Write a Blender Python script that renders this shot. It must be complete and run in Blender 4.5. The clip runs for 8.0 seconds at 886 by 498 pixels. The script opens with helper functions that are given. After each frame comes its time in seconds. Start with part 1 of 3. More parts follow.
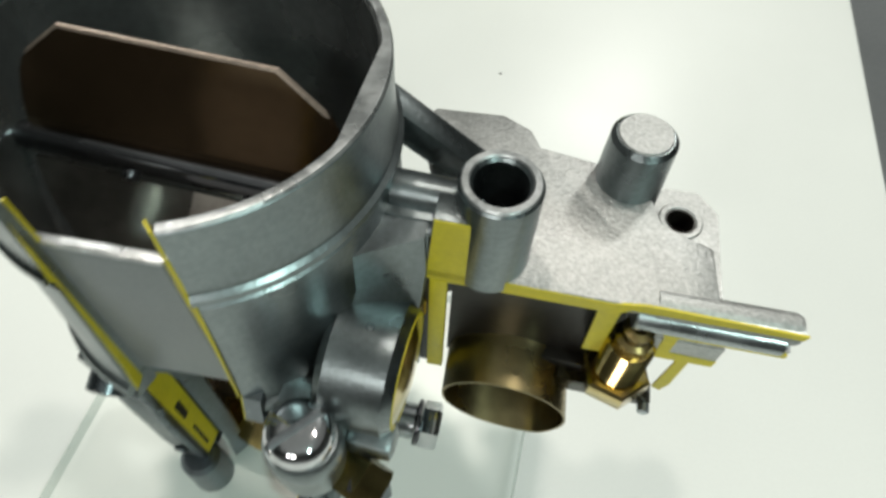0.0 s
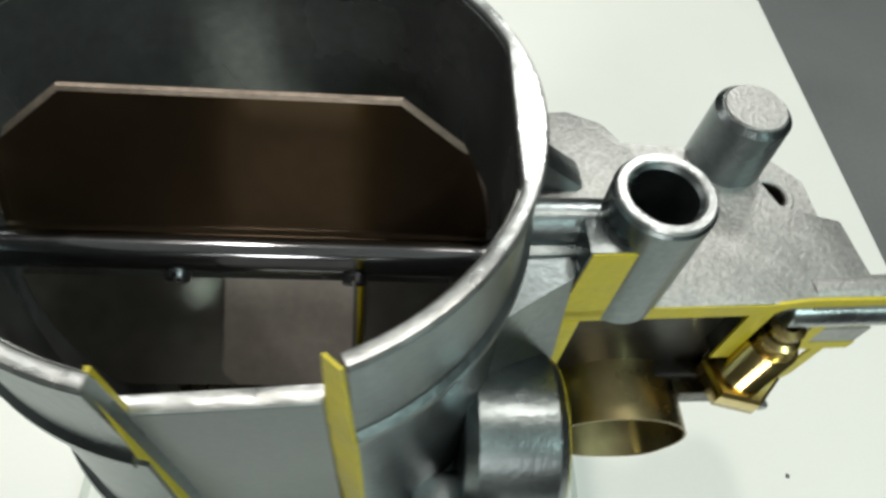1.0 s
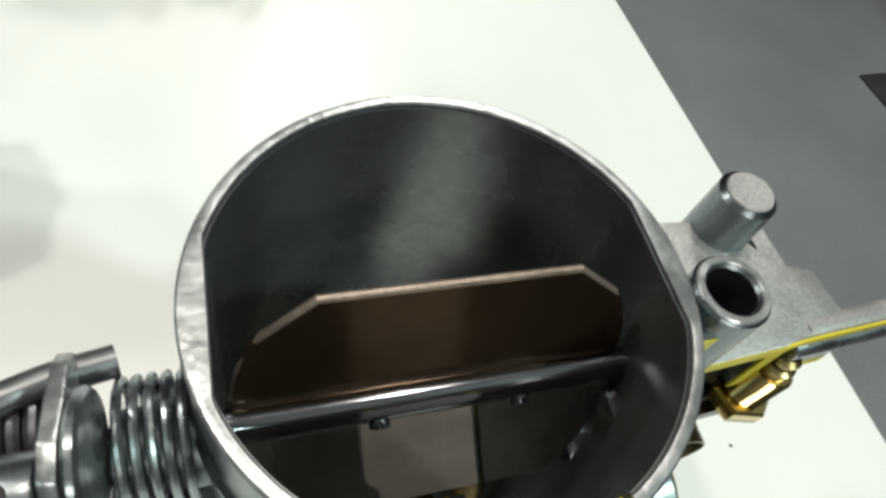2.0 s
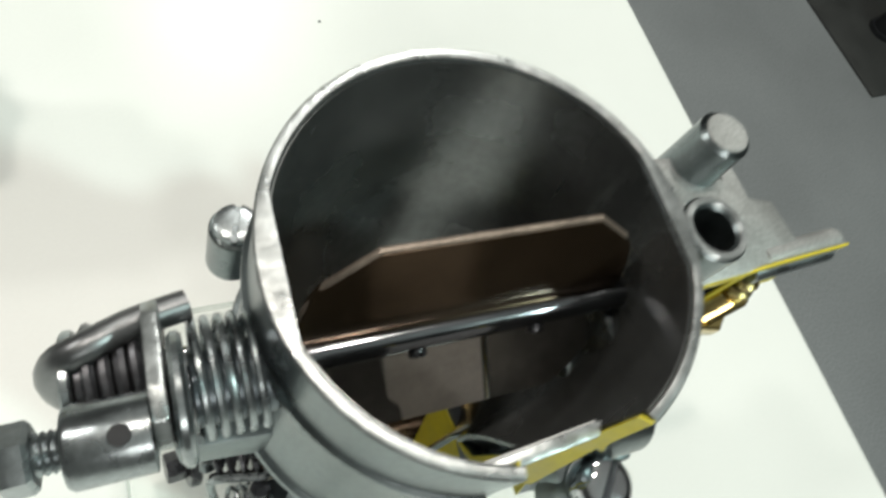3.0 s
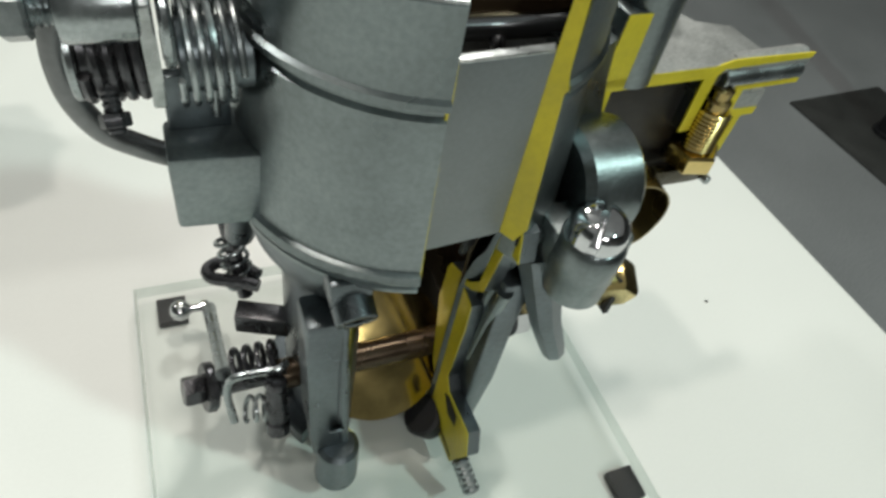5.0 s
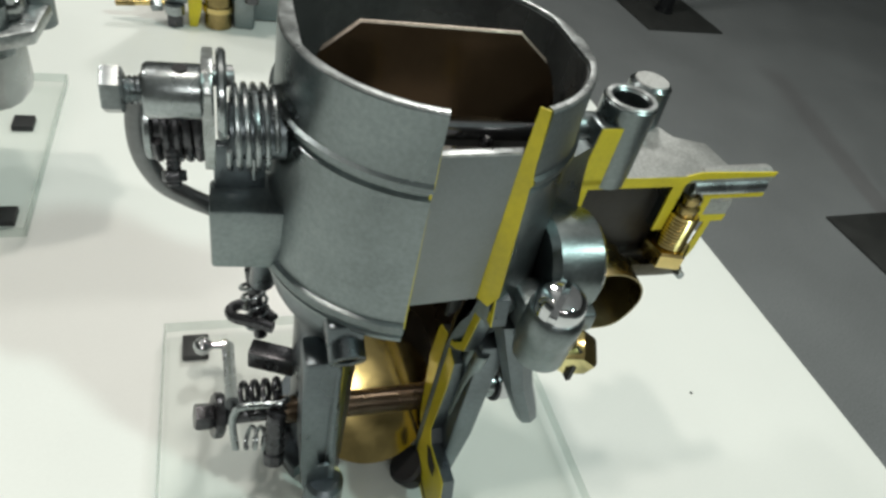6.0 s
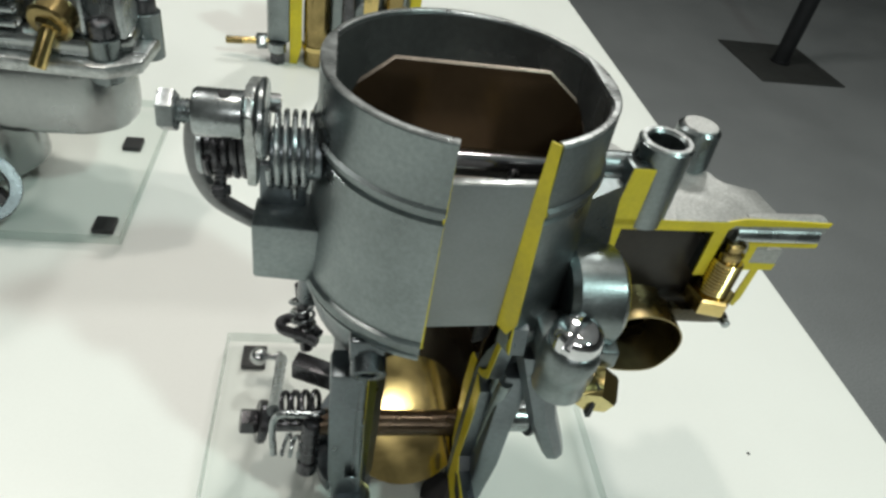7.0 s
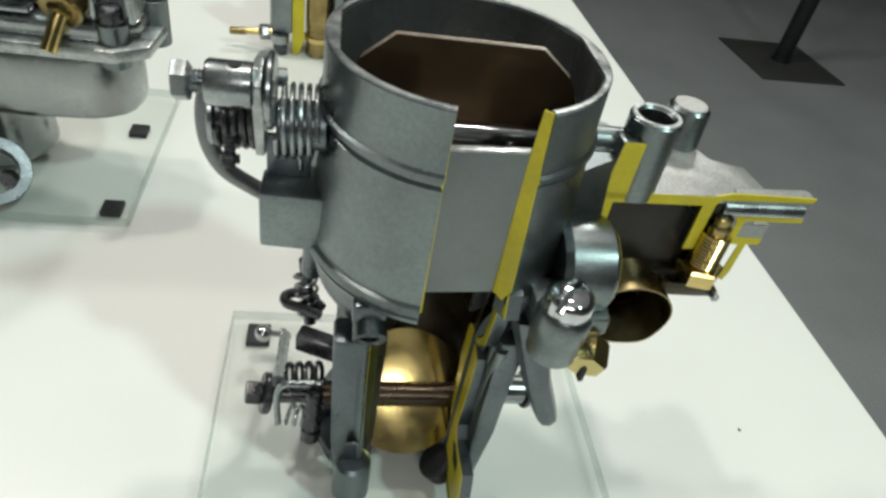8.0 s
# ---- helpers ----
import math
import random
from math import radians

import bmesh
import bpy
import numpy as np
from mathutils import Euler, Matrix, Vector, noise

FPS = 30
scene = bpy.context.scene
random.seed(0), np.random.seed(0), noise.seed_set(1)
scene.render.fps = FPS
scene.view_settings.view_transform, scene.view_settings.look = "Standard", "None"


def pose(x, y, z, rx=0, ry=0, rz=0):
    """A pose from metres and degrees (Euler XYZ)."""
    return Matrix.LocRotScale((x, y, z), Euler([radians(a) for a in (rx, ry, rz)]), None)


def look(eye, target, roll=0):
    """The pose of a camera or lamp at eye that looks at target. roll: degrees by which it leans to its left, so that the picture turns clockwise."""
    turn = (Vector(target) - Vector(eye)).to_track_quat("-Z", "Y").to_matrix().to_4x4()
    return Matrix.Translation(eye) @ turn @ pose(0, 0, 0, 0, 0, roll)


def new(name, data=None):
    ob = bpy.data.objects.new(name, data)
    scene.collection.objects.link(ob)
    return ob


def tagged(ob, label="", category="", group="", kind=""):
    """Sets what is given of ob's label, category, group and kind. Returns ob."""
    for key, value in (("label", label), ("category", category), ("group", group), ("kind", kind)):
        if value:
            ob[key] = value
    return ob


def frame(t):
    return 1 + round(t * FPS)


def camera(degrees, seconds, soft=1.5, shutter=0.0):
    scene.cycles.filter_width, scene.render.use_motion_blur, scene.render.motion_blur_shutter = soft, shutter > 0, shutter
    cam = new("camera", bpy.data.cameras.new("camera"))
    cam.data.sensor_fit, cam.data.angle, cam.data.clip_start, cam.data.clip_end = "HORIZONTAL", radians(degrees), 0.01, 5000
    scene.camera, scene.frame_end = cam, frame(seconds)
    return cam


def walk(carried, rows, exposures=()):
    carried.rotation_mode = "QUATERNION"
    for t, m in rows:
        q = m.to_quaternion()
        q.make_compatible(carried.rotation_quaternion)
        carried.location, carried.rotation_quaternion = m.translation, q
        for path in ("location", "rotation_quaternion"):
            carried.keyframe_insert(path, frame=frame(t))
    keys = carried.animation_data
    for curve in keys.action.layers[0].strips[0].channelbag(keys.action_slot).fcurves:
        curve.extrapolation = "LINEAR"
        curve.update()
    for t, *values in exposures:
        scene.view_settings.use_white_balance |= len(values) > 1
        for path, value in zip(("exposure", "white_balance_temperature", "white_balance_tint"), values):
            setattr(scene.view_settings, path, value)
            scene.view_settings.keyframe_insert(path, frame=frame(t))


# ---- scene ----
cam = camera(67.34, 8.0, soft=2.8, shutter=0.4)
PATH = [
    (0, (0.05513, -0.06523, 0.21607), (0.05090, -0.04371, 0.18261), 3.53),
    (0.5, (0.03489, -0.05162, 0.20141), (0.03543, -0.02885, 0.16853), 7.43),
    (1, (0.01636, -0.05082, 0.20003), (0.01949, -0.02889, 0.16673), 8.35),
    (1.5, (-0.00678, -0.05518, 0.19814), (0.00137, -0.03304, 0.16584), 9.20),
    (1.7, (-0.01587, -0.04825, 0.20558), (-0.00640, -0.02634, 0.17348), 12.78),
    (2.8, (-0.03655, -0.03055, 0.23324), (-0.02188, -0.01662, 0.19873), 35.06),
    (3, (-0.04046, -0.03220, 0.22682), (-0.02601, -0.01814, 0.19227), 32.75),
    (3.5, (-0.04313, -0.04962, 0.20263), (-0.03040, -0.03325, 0.16843), 22.40),
    (4, (-0.05724, -0.06144, 0.20256), (-0.04539, -0.04250, 0.16938), 16.15),
    (4.5, (-0.04508, -0.07984, 0.19777), (-0.03284, -0.05855, 0.16619), 14.00),
    (5, (-0.04423, -0.10283, 0.19053), (-0.03044, -0.07930, 0.16127), 13.18),
    (5.2, (-0.04711, -0.10710, 0.19587), (-0.03299, -0.08226, 0.16789), 14.22),
    (6.3, (-0.04267, -0.12730, 0.20956), (-0.03150, -0.09897, 0.18363), 14.87),
    (6.5, (-0.04324, -0.12919, 0.21240), (-0.03369, -0.10000, 0.18677), 14.35),
    (7, (-0.02959, -0.13247, 0.21058), (-0.02259, -0.10240, 0.18514), 11.42),
    (7.5, (-0.02760, -0.13505, 0.20949), (-0.02076, -0.10476, 0.18428), 10.84),
    (8, (-0.03002, -0.14251, 0.20981), (-0.02305, -0.11250, 0.18431), 11.53),
]
walk(cam, [(t, look(eye, target, roll)) for t, eye, target, roll in PATH],
     exposures=[(0.0, 0.04), (0.5, -0.10), (1.0, 0.06), (1.5, 0.26), (3.0, 0.26), (3.5, 0.28), (4.0, 0.14), (5.0, 0.03), (6.5, 0.08), (8.0, 0.08)])

# ---------------------------------------------------------------- light
world = bpy.data.worlds.new("hall_air")
scene.world = world
world.use_nodes = True
world.node_tree.nodes["Background"].inputs[0].default_value = (0.80, 0.92, 0.90, 1)
world.node_tree.nodes["Background"].inputs[1].default_value = 0.25


def ceiling_lamp(place, size, watts, colour, target=(0, 0, 0.08)):
    data = bpy.data.lights.new("ceiling_lamp", "AREA")
    data.shape, data.size, data.energy, data.color = "DISK", size, watts, colour
    ob = new("ceiling_lamp", data)
    ob.matrix_world = look(place, target)
    return ob


ceiling_lamp((1.5, -1.32, 2.3), 0.20, 23, (0.76, 1.0, 0.93))
ceiling_lamp((-0.50, 0.47, 2.35), 0.15, 10.6, (1.0, 0.92, 0.83))
ceiling_lamp((0.45, 0.41, 2.35), 0.15, 9.8, (1.0, 0.93, 0.84))
ceiling_lamp((1.0, 2.2, 2.35), 0.34, 25, (1.0, 0.99, 0.93))
# added back-left fill lamp; no shadow or glint accounts for it
ceiling_lamp((-1.9, 1.25, 2.35), 0.26, 15, (1.0, 0.98, 0.92))
ceiling_lamp((0.15, -2.6, 2.0), 0.42, 11, (1.0, 0.99, 0.94))
ceiling_lamp((-0.55, -2.5, 2.05), 0.42, 8, (0.99, 1.0, 0.95))
# broad unseen fill light added under the ceiling to lift the dark recesses
panel = bpy.data.lights.new("fill_panel", "AREA")
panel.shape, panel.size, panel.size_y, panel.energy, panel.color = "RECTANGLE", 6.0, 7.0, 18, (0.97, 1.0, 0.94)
new("fill_panel", panel).matrix_world = pose(1.5, 1.5, 2.55)


# ---------------------------------------------------------------- materials
def material(name, base, rough=0.5, metal=0.0, grain=0.15, scale=400.0, bump=0.1, stain=0.15, stain_scale=40.0, coat=0.0, rough_var=0.1, dist=0.0002, scratch=0.0):
    """Base colour varied by a fine grain and a broad stain, with fine relief."""
    m = bpy.data.materials.new(name)
    m.use_nodes = True
    nt = m.node_tree
    b = nt.nodes["Principled BSDF"]
    b.inputs["Metallic"].default_value = metal
    b.inputs["Coat Weight"].default_value = coat
    co = nt.nodes.new("ShaderNodeTexCoord")
    n1 = nt.nodes.new("ShaderNodeTexNoise")
    n1.inputs["Scale"].default_value, n1.inputs["Detail"].default_value = scale, 5
    n2 = nt.nodes.new("ShaderNodeTexNoise")
    n2.inputs["Scale"].default_value, n2.inputs["Detail"].default_value = stain_scale, 4
    for n in (n1, n2):
        nt.links.new(co.outputs["Object"], n.inputs["Vector"])

    def band(node, amount):
        r = nt.nodes.new("ShaderNodeMapRange")
        r.inputs["From Min"].default_value, r.inputs["From Max"].default_value = 0.3, 0.7
        r.inputs["To Min"].default_value, r.inputs["To Max"].default_value = 1 - amount, 1 + amount
        nt.links.new(node.outputs["Fac"], r.inputs["Value"])
        return r.outputs[0]

    mul = nt.nodes.new("ShaderNodeMath")
    mul.operation = "MULTIPLY"
    nt.links.new(band(n1, grain), mul.inputs[0])
    nt.links.new(band(n2, stain), mul.inputs[1])
    mix = nt.nodes.new("ShaderNodeVectorMath")
    mix.operation = "SCALE"
    mix.inputs[0].default_value = base
    nt.links.new(mul.outputs[0], mix.inputs["Scale"])
    nt.links.new(mix.outputs[0], b.inputs["Base Color"])
    rr = nt.nodes.new("ShaderNodeMapRange")
    rr.inputs["From Min"].default_value, rr.inputs["From Max"].default_value = 0.3, 0.7
    rr.inputs["To Min"].default_value, rr.inputs["To Max"].default_value = max(0.02, rough - rough_var), min(1, rough + rough_var)
    nt.links.new(n2.outputs["Fac"], rr.inputs["Value"])
    nt.links.new(rr.outputs[0], b.inputs["Roughness"])
    height = n1.outputs["Fac"]
    if scratch:
        mp = nt.nodes.new("ShaderNodeMapping")
        mp.inputs["Scale"].default_value = (1.0, 1.0, 0.06)
        mp.inputs["Rotation"].default_value = (0.5, 0.3, 0.0)
        n3 = nt.nodes.new("ShaderNodeTexNoise")
        n3.inputs["Scale"].default_value, n3.inputs["Detail"].default_value = 1500, 2
        nt.links.new(co.outputs["Object"], mp.inputs["Vector"])
        nt.links.new(mp.outputs[0], n3.inputs["Vector"])
        mix3 = nt.nodes.new("ShaderNodeMath")
        mix3.operation = "MULTIPLY_ADD"
        mix3.inputs[1].default_value = scratch
        nt.links.new(n3.outputs["Fac"], mix3.inputs[0])
        nt.links.new(n1.outputs["Fac"], mix3.inputs[2])
        height = mix3.outputs[0]
    if bump:
        bp = nt.nodes.new("ShaderNodeBump")
        bp.inputs["Strength"].default_value, bp.inputs["Distance"].default_value = bump, dist
        nt.links.new(height, bp.inputs["Height"])
        nt.links.new(bp.outputs[0], b.inputs["Normal"])
    return m


def clear_sheet(name, colour, rough=0.04):
    """Clear plastic: what lies behind shows through, with a glossy film that grows at grazing angles."""
    m = bpy.data.materials.new(name)
    m.use_nodes = True
    nt = m.node_tree
    nt.nodes.remove(nt.nodes["Principled BSDF"])
    clear = nt.nodes.new("ShaderNodeBsdfTransparent")
    clear.inputs["Color"].default_value = (*colour, 1)
    gloss = nt.nodes.new("ShaderNodeBsdfGlossy")
    gloss.inputs["Roughness"].default_value = rough
    facing = nt.nodes.new("ShaderNodeLayerWeight")
    power = nt.nodes.new("ShaderNodeMath")
    power.operation = "POWER"
    power.inputs[1].default_value = 5.0
    nt.links.new(facing.outputs["Facing"], power.inputs[0])
    edge = nt.nodes.new("ShaderNodeMapRange")
    edge.inputs["To Min"].default_value, edge.inputs["To Max"].default_value = 0.02, 0.45
    nt.links.new(power.outputs[0], edge.inputs["Value"])
    mix = nt.nodes.new("ShaderNodeMixShader")
    nt.links.new(edge.outputs[0], mix.inputs[0])
    nt.links.new(clear.outputs[0], mix.inputs[1])
    nt.links.new(gloss.outputs[0], mix.inputs[2])
    nt.links.new(mix.outputs[0], nt.nodes["Material Output"].inputs[0])
    return m


ZINC = material("cast_zinc", (0.222, 0.252, 0.258), 0.35, 0.97, 0.10, 900, 0.24, 0.32, 36, rough_var=0.14, scratch=0.8)
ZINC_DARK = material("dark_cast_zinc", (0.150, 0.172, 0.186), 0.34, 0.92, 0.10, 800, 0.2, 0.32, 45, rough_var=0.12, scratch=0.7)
ZINC_MILLED = material("milled_zinc", (0.20, 0.217, 0.222), 0.42, 0.35, 0.05, 1200, 0.10, 0.16, 50)
ZINC_POLISHED = material("tumbled_zinc", (0.33, 0.35, 0.35), 0.22, 0.95, 0.05, 700, 0.08, 0.16, 45, rough_var=0.08)
# paler copy of the milled zinc with light put into its colour
ZINC_LIT = material("lit_milled_zinc", (0.60, 0.61, 0.60), 0.5, 0.2, 0.06, 900, 0.1, 0.10, 60)
ZINC_ROUGH = material("sandy_cast_zinc", (0.45, 0.46, 0.45), 0.46, 0.7, 0.18, 1400, 0.8, 0.08, 80)
ZINC_BRIGHT = material("machined_zinc_edge", (0.44, 0.46, 0.46), 0.33, 0.85, 0.2, 520, 0.65, 0.2, 150)
BORE = material("dark_grey_bore", (0.175, 0.182, 0.180), 0.24, 0.7, 0.12, 500, 0.2, 0.32, 35, rough_var=0.09)
STEEL = material("zinc_plated_steel", (0.36, 0.39, 0.40), 0.28, 0.95, 0.12, 1200, 0.2, 0.2, 120)
STEEL_DARK = material("dark_steel", (0.10, 0.10, 0.108), 0.30, 0.85, 0.2, 900, 0.2, 0.25, 120)
CHROME = material("polished_steel", (0.60, 0.61, 0.63), 0.09, 1.0, 0.04, 600, 0.02, 0.05, 80, rough_var=0.03)
BRASS = material("polished_brass", (0.66, 0.51, 0.21), 0.16, 1.0, 0.06, 700, 0.05, 0.12, 90, rough_var=0.06)
BRASS_DULL = material("tarnished_brass", (0.30, 0.23, 0.10), 0.22, 1.0, 0.10, 500, 0.06, 0.3, 70, rough_var=0.08)
BORE_BROWN = material("brown_throttle_bore", (0.07, 0.05, 0.032), 0.25, 0.7, 0.1, 500, 0.08, 0.3, 60)
SHAFT_STEEL = material("polished_dark_shaft", (0.22, 0.225, 0.24), 0.13, 1.0, 0.06, 600, 0.04, 0.15, 80, rough_var=0.05)
ROD_STEEL = material("grey_rod_steel", (0.20, 0.205, 0.21), 0.34, 0.9, 0.08, 700, 0.06, 0.15, 60)
PLATE_EDGE = material("pale_bronze_edge", (0.27, 0.22, 0.18), 0.4, 0.6, 0.2, 900, 0.3, 0.2, 150)
BRASS_FLOAT = material("sheet_brass", (0.31, 0.25, 0.13), 0.30, 1.0, 0.10, 300, 0.10, 0.3, 60, rough_var=0.08)
BRONZE = material("brown_bronze_plate", (0.13, 0.085, 0.05), 0.20, 0.9, 0.06, 500, 0.05, 0.15, 60, rough_var=0.05)
YELLOW = material("yellow_section_paint", (0.62, 0.52, 0.02), 0.45, 0.0, 0.06, 700, 0.25, 0.12, 90)
# black of the rubber parts, also painted into holes and slots as shade
RUBBER_AND_SHADE = material("black_rubber_and_hole_shade", (0.012, 0.012, 0.014), 0.6, 0.0, 0.2, 500, 0.2, 0.2, 60)
ACRYLIC = clear_sheet("clear_acrylic", (0.98, 0.988, 0.982), 0.22)
ACRYLIC_EDGE = clear_sheet("sawn_acrylic_edge", (0.90, 0.925, 0.915), 0.3)
LAMINATE = material("white_laminate", (0.80, 0.82, 0.79), 0.34, 0.0, 0.012, 900, 0.04, 0.025, 9, rough_var=0.05)
CARPET = material("grey_carpet", (0.225, 0.237, 0.243), 0.95, 0.0, 0.25, 260, 0.5, 0.10, 3, dist=0.003)
BLACK_PAINT = material("black_powder_coat", (0.012, 0.013, 0.015), 0.45, 0.0, 0.15, 300, 0.1, 0.15, 20)
STAND_BASE = material("dark_floor_plate", (0.05, 0.052, 0.05), 0.55, 0.3, 0.12, 200, 0.1, 0.1, 12)
FLOAT_DARK = material("dark_brown_brass", (0.05, 0.042, 0.024), 0.28, 0.8, 0.1, 500, 0.06, 0.3, 70)
FLAP_FACE = material("polished_flap", (0.62, 0.58, 0.54), 0.07, 1.0, 0.05, 500, 0.03, 0.12, 60, rough_var=0.03)
# near-black: shade inside chamber, passage and bolt hole put into the colour
CHAMBER_SHADE = material("chamber_shade_black", (0.020, 0.017, 0.014), 0.35, 0.4, 0.15, 500, 0.2, 0.2, 60)
CEILING_PAINT = material("hall_ceiling_paint", (0.40, 0.41, 0.40), 0.8, 0.0, 0.03, 60, 0.05, 0.05, 2)
WALL_PAINT = material("hall_wall_paint", (0.65, 0.67, 0.66), 0.8, 0.0, 0.03, 60, 0.05, 0.05, 2)


# ---------------------------------------------------------------- mesh helpers (millimetres)
MM = 0.001


def grow(bm, verts, faces):
    vs = [bm.verts.new(v) for v in verts]
    for f in faces:
        try:
            bm.faces.new([vs[i] for i in f])
        except ValueError:
            pass
    return vs


def frame_of(d):
    d = Vector(d).normalized()
    a = Vector((0, 0, 1)) if abs(d.z) < 0.9 else Vector((1, 0, 0))
    u = d.cross(a).normalized()
    return d, u, d.cross(u).normalized()


def spin(bm, profile, start=(0, 0, 0), axis=(0, 0, 1), seg=32, a0=0.0, a1=360.0):
    """A closed profile of (radius, height) turned about an axis through start."""
    d, u, v = frame_of(axis)
    if Vector(axis).normalized().z > 0.999:
        u, v = Vector((1, 0, 0)), Vector((0, 1, 0))
    o = Vector(start)
    full = abs(a1 - a0) >= 359.9
    n = seg if full else seg + 1
    k = len(profile)
    verts = []
    for i in range(n):
        a = radians(a0 + (a1 - a0) * i / seg)
        w = u * math.cos(a) + v * math.sin(a)
        verts += [o + w * r + d * h for r, h in profile]
    faces = []
    for i in range(seg):
        j = (i + 1) % n
        for p in range(k):
            q = (p + 1) % k
            if profile[p][0] < 1e-6 and profile[q][0] < 1e-6:
                continue
            faces.append((i * k + p, j * k + p, j * k + q, i * k + q))
    if not full:
        faces += [tuple(range(k)), tuple(range((n - 1) * k + k - 1, (n - 1) * k - 1, -1))]
    grow(bm, verts, faces)
    bmesh.ops.remove_doubles(bm, verts=bm.verts, dist=1e-4)
    return bm


def rod(bm, p0, p1, r, r2=None, seg=24, chamfer=0.3):
    p0, p1 = Vector(p0), Vector(p1)
    r2 = r if r2 is None else r2
    h = (p1 - p0).length
    c = min(chamfer, r * 0.4, r2 * 0.4, h * 0.3)
    return spin(bm, [(0, 0), (r - c, 0), (r, c), (r2, h - c), (r2 - c, h), (0, h)], p0, p1 - p0, seg)


def pipe(bm, p0, p1, ro, ri, seg=28, depth=None, chamfer=0.3):
    """A tube; with depth, a blind hole from the far end."""
    p0, p1 = Vector(p0), Vector(p1)
    h = (p1 - p0).length
    c = chamfer
    if depth is None:
        prof = [(ri, 0), (ro, 0), (ro, h - c), (ro - c, h), (ri + c, h), (ri, h - c)]
    else:
        prof = [(0, 0), (ro, 0), (ro, h - c), (ro - c, h), (ri + c, h), (ri, h - c), (ri, h - depth), (0, h - depth)]
    return spin(bm, prof, p0, p1 - p0, seg)


def prism(bm, poly, lo, hi, axis="z", bevel=0.0):
    """A polygon in the two other axes, pushed from lo to hi along axis."""
    def at(a, b, c):
        return {"x": (c, a, b), "y": (a, c, b), "z": (a, b, c)}[axis]
    n = len(poly)
    vs = grow(bm, [at(a, b, lo) for a, b in poly] + [at(a, b, hi) for a, b in poly],
              [tuple(range(n)), tuple(range(2 * n - 1, n - 1, -1))] + [(i, (i + 1) % n, n + (i + 1) % n, n + i) for i in range(n)])
    if bevel:
        es = list({e for v in vs for e in v.link_edges})
        bmesh.ops.bevel(bm, geom=es, offset=bevel, segments=2, affect="EDGES", profile=0.5, clamp_overlap=True)
    return bm


def block(bm, lo, hi, bevel=0.5):
    return prism(bm, [(lo[0], lo[1]), (hi[0], lo[1]), (hi[0], hi[1]), (lo[0], hi[1])], lo[2], hi[2], "z", bevel)


def sweep(bm, pts, r, seg=10, caps=True):
    """A round bar along a line of points."""
    pts = [Vector(p) for p in pts]
    rings = []
    u = None
    for i, p in enumerate(pts):
        d = (pts[min(i + 1, len(pts) - 1)] - pts[max(i - 1, 0)]).normalized()
        if u is None:
            u = frame_of(d)[1]
        u = (u - d * u.dot(d)).normalized()
        v = d.cross(u)
        rr = r[i] if isinstance(r, (list, tuple)) else r
        rings.append([bm.verts.new(p + (u * math.cos(a) + v * math.sin(a)) * rr) for a in (math.tau * k / seg for k in range(seg))])
    for a, b in zip(rings, rings[1:]):
        for k in range(seg):
            bm.faces.new((a[k], a[(k + 1) % seg], b[(k + 1) % seg], b[k]))
    if caps:
        bm.faces.new(rings[0][::-1])
        bm.faces.new(rings[-1])
    return bm


def smooth_line(pts, steps=8):
    """Points of a Catmull-Rom line through pts."""
    p = [Vector(q) for q in pts]
    p = [2 * p[0] - p[1]] + p + [2 * p[-1] - p[-2]]
    out = []
    for i in range(1, len(p) - 2):
        for s in range(steps):
            t = s / steps
            out.append(0.5 * ((2 * p[i]) + (p[i + 1] - p[i - 1]) * t + (2 * p[i - 1] - 5 * p[i] + 4 * p[i + 1] - p[i + 2]) * t * t + (3 * p[i] - p[i - 1] - 3 * p[i + 1] + p[i + 2]) * t ** 3))
    return out + [p[-2]]


def coil(bm, p0, p1, radius, wire, turns, seg=8, radius2=None):
    p0, p1 = Vector(p0), Vector(p1)
    d, u, v = frame_of(p1 - p0)
    n = int(turns * 18)
    r2 = radius if radius2 is None else radius2
    pts = [p0.lerp(p1, i / n) + (u * math.cos(math.tau * turns * i / n) + v * math.sin(math.tau * turns * i / n)) * (radius + (r2 - radius) * i / n) for i in range(n + 1)]
    return sweep(bm, pts, wire, seg)


def hexagon(bm, p0, p1, flats, turn=0.0):
    p0, p1 = Vector(p0), Vector(p1)
    h = (p1 - p0).length
    d, u, v = frame_of(p1 - p0)
    r = flats / math.sqrt(3)
    verts = []
    for hh, s in ((0, 0.93), (h * 0.12, 1), (h * 0.86, 1), (h, 0.9)):
        verts += [p0 + d * hh + (u * math.cos(a) + v * math.sin(a)) * r * s for a in (radians(turn + 60 * k) for k in range(6))]
    faces = [tuple(range(6)), tuple(range(23, 17, -1))]
    for lv in range(3):
        faces += [(lv * 6 + k, lv * 6 + (k + 1) % 6, lv * 6 + 6 + (k + 1) % 6, lv * 6 + 6 + k) for k in range(6)]
    grow(bm, verts, faces)
    return bm


def thread(bm, p0, p1, r, pitch=0.9, seg=20):
    """A threaded rod as a stack of ridges."""
    h = (Vector(p1) - Vector(p0)).length
    n = max(2, int(h / pitch))
    prof = [(0, 0)]
    for i in range(n):
        prof += [(r * 0.86, h * i / n), (r, h * (i + 0.5) / n)]
    return spin(bm, prof + [(r * 0.86, h), (0, h)], p0, Vector(p1) - Vector(p0), seg)


def slotted(bm, p0, p1, r, slot=0.18, turn=0.0, dome=0.25):
    """A screw head with a slot across its face (the far end)."""
    p0, p1 = Vector(p0), Vector(p1)
    h = (p1 - p0).length
    d, u, v = frame_of(p1 - p0)
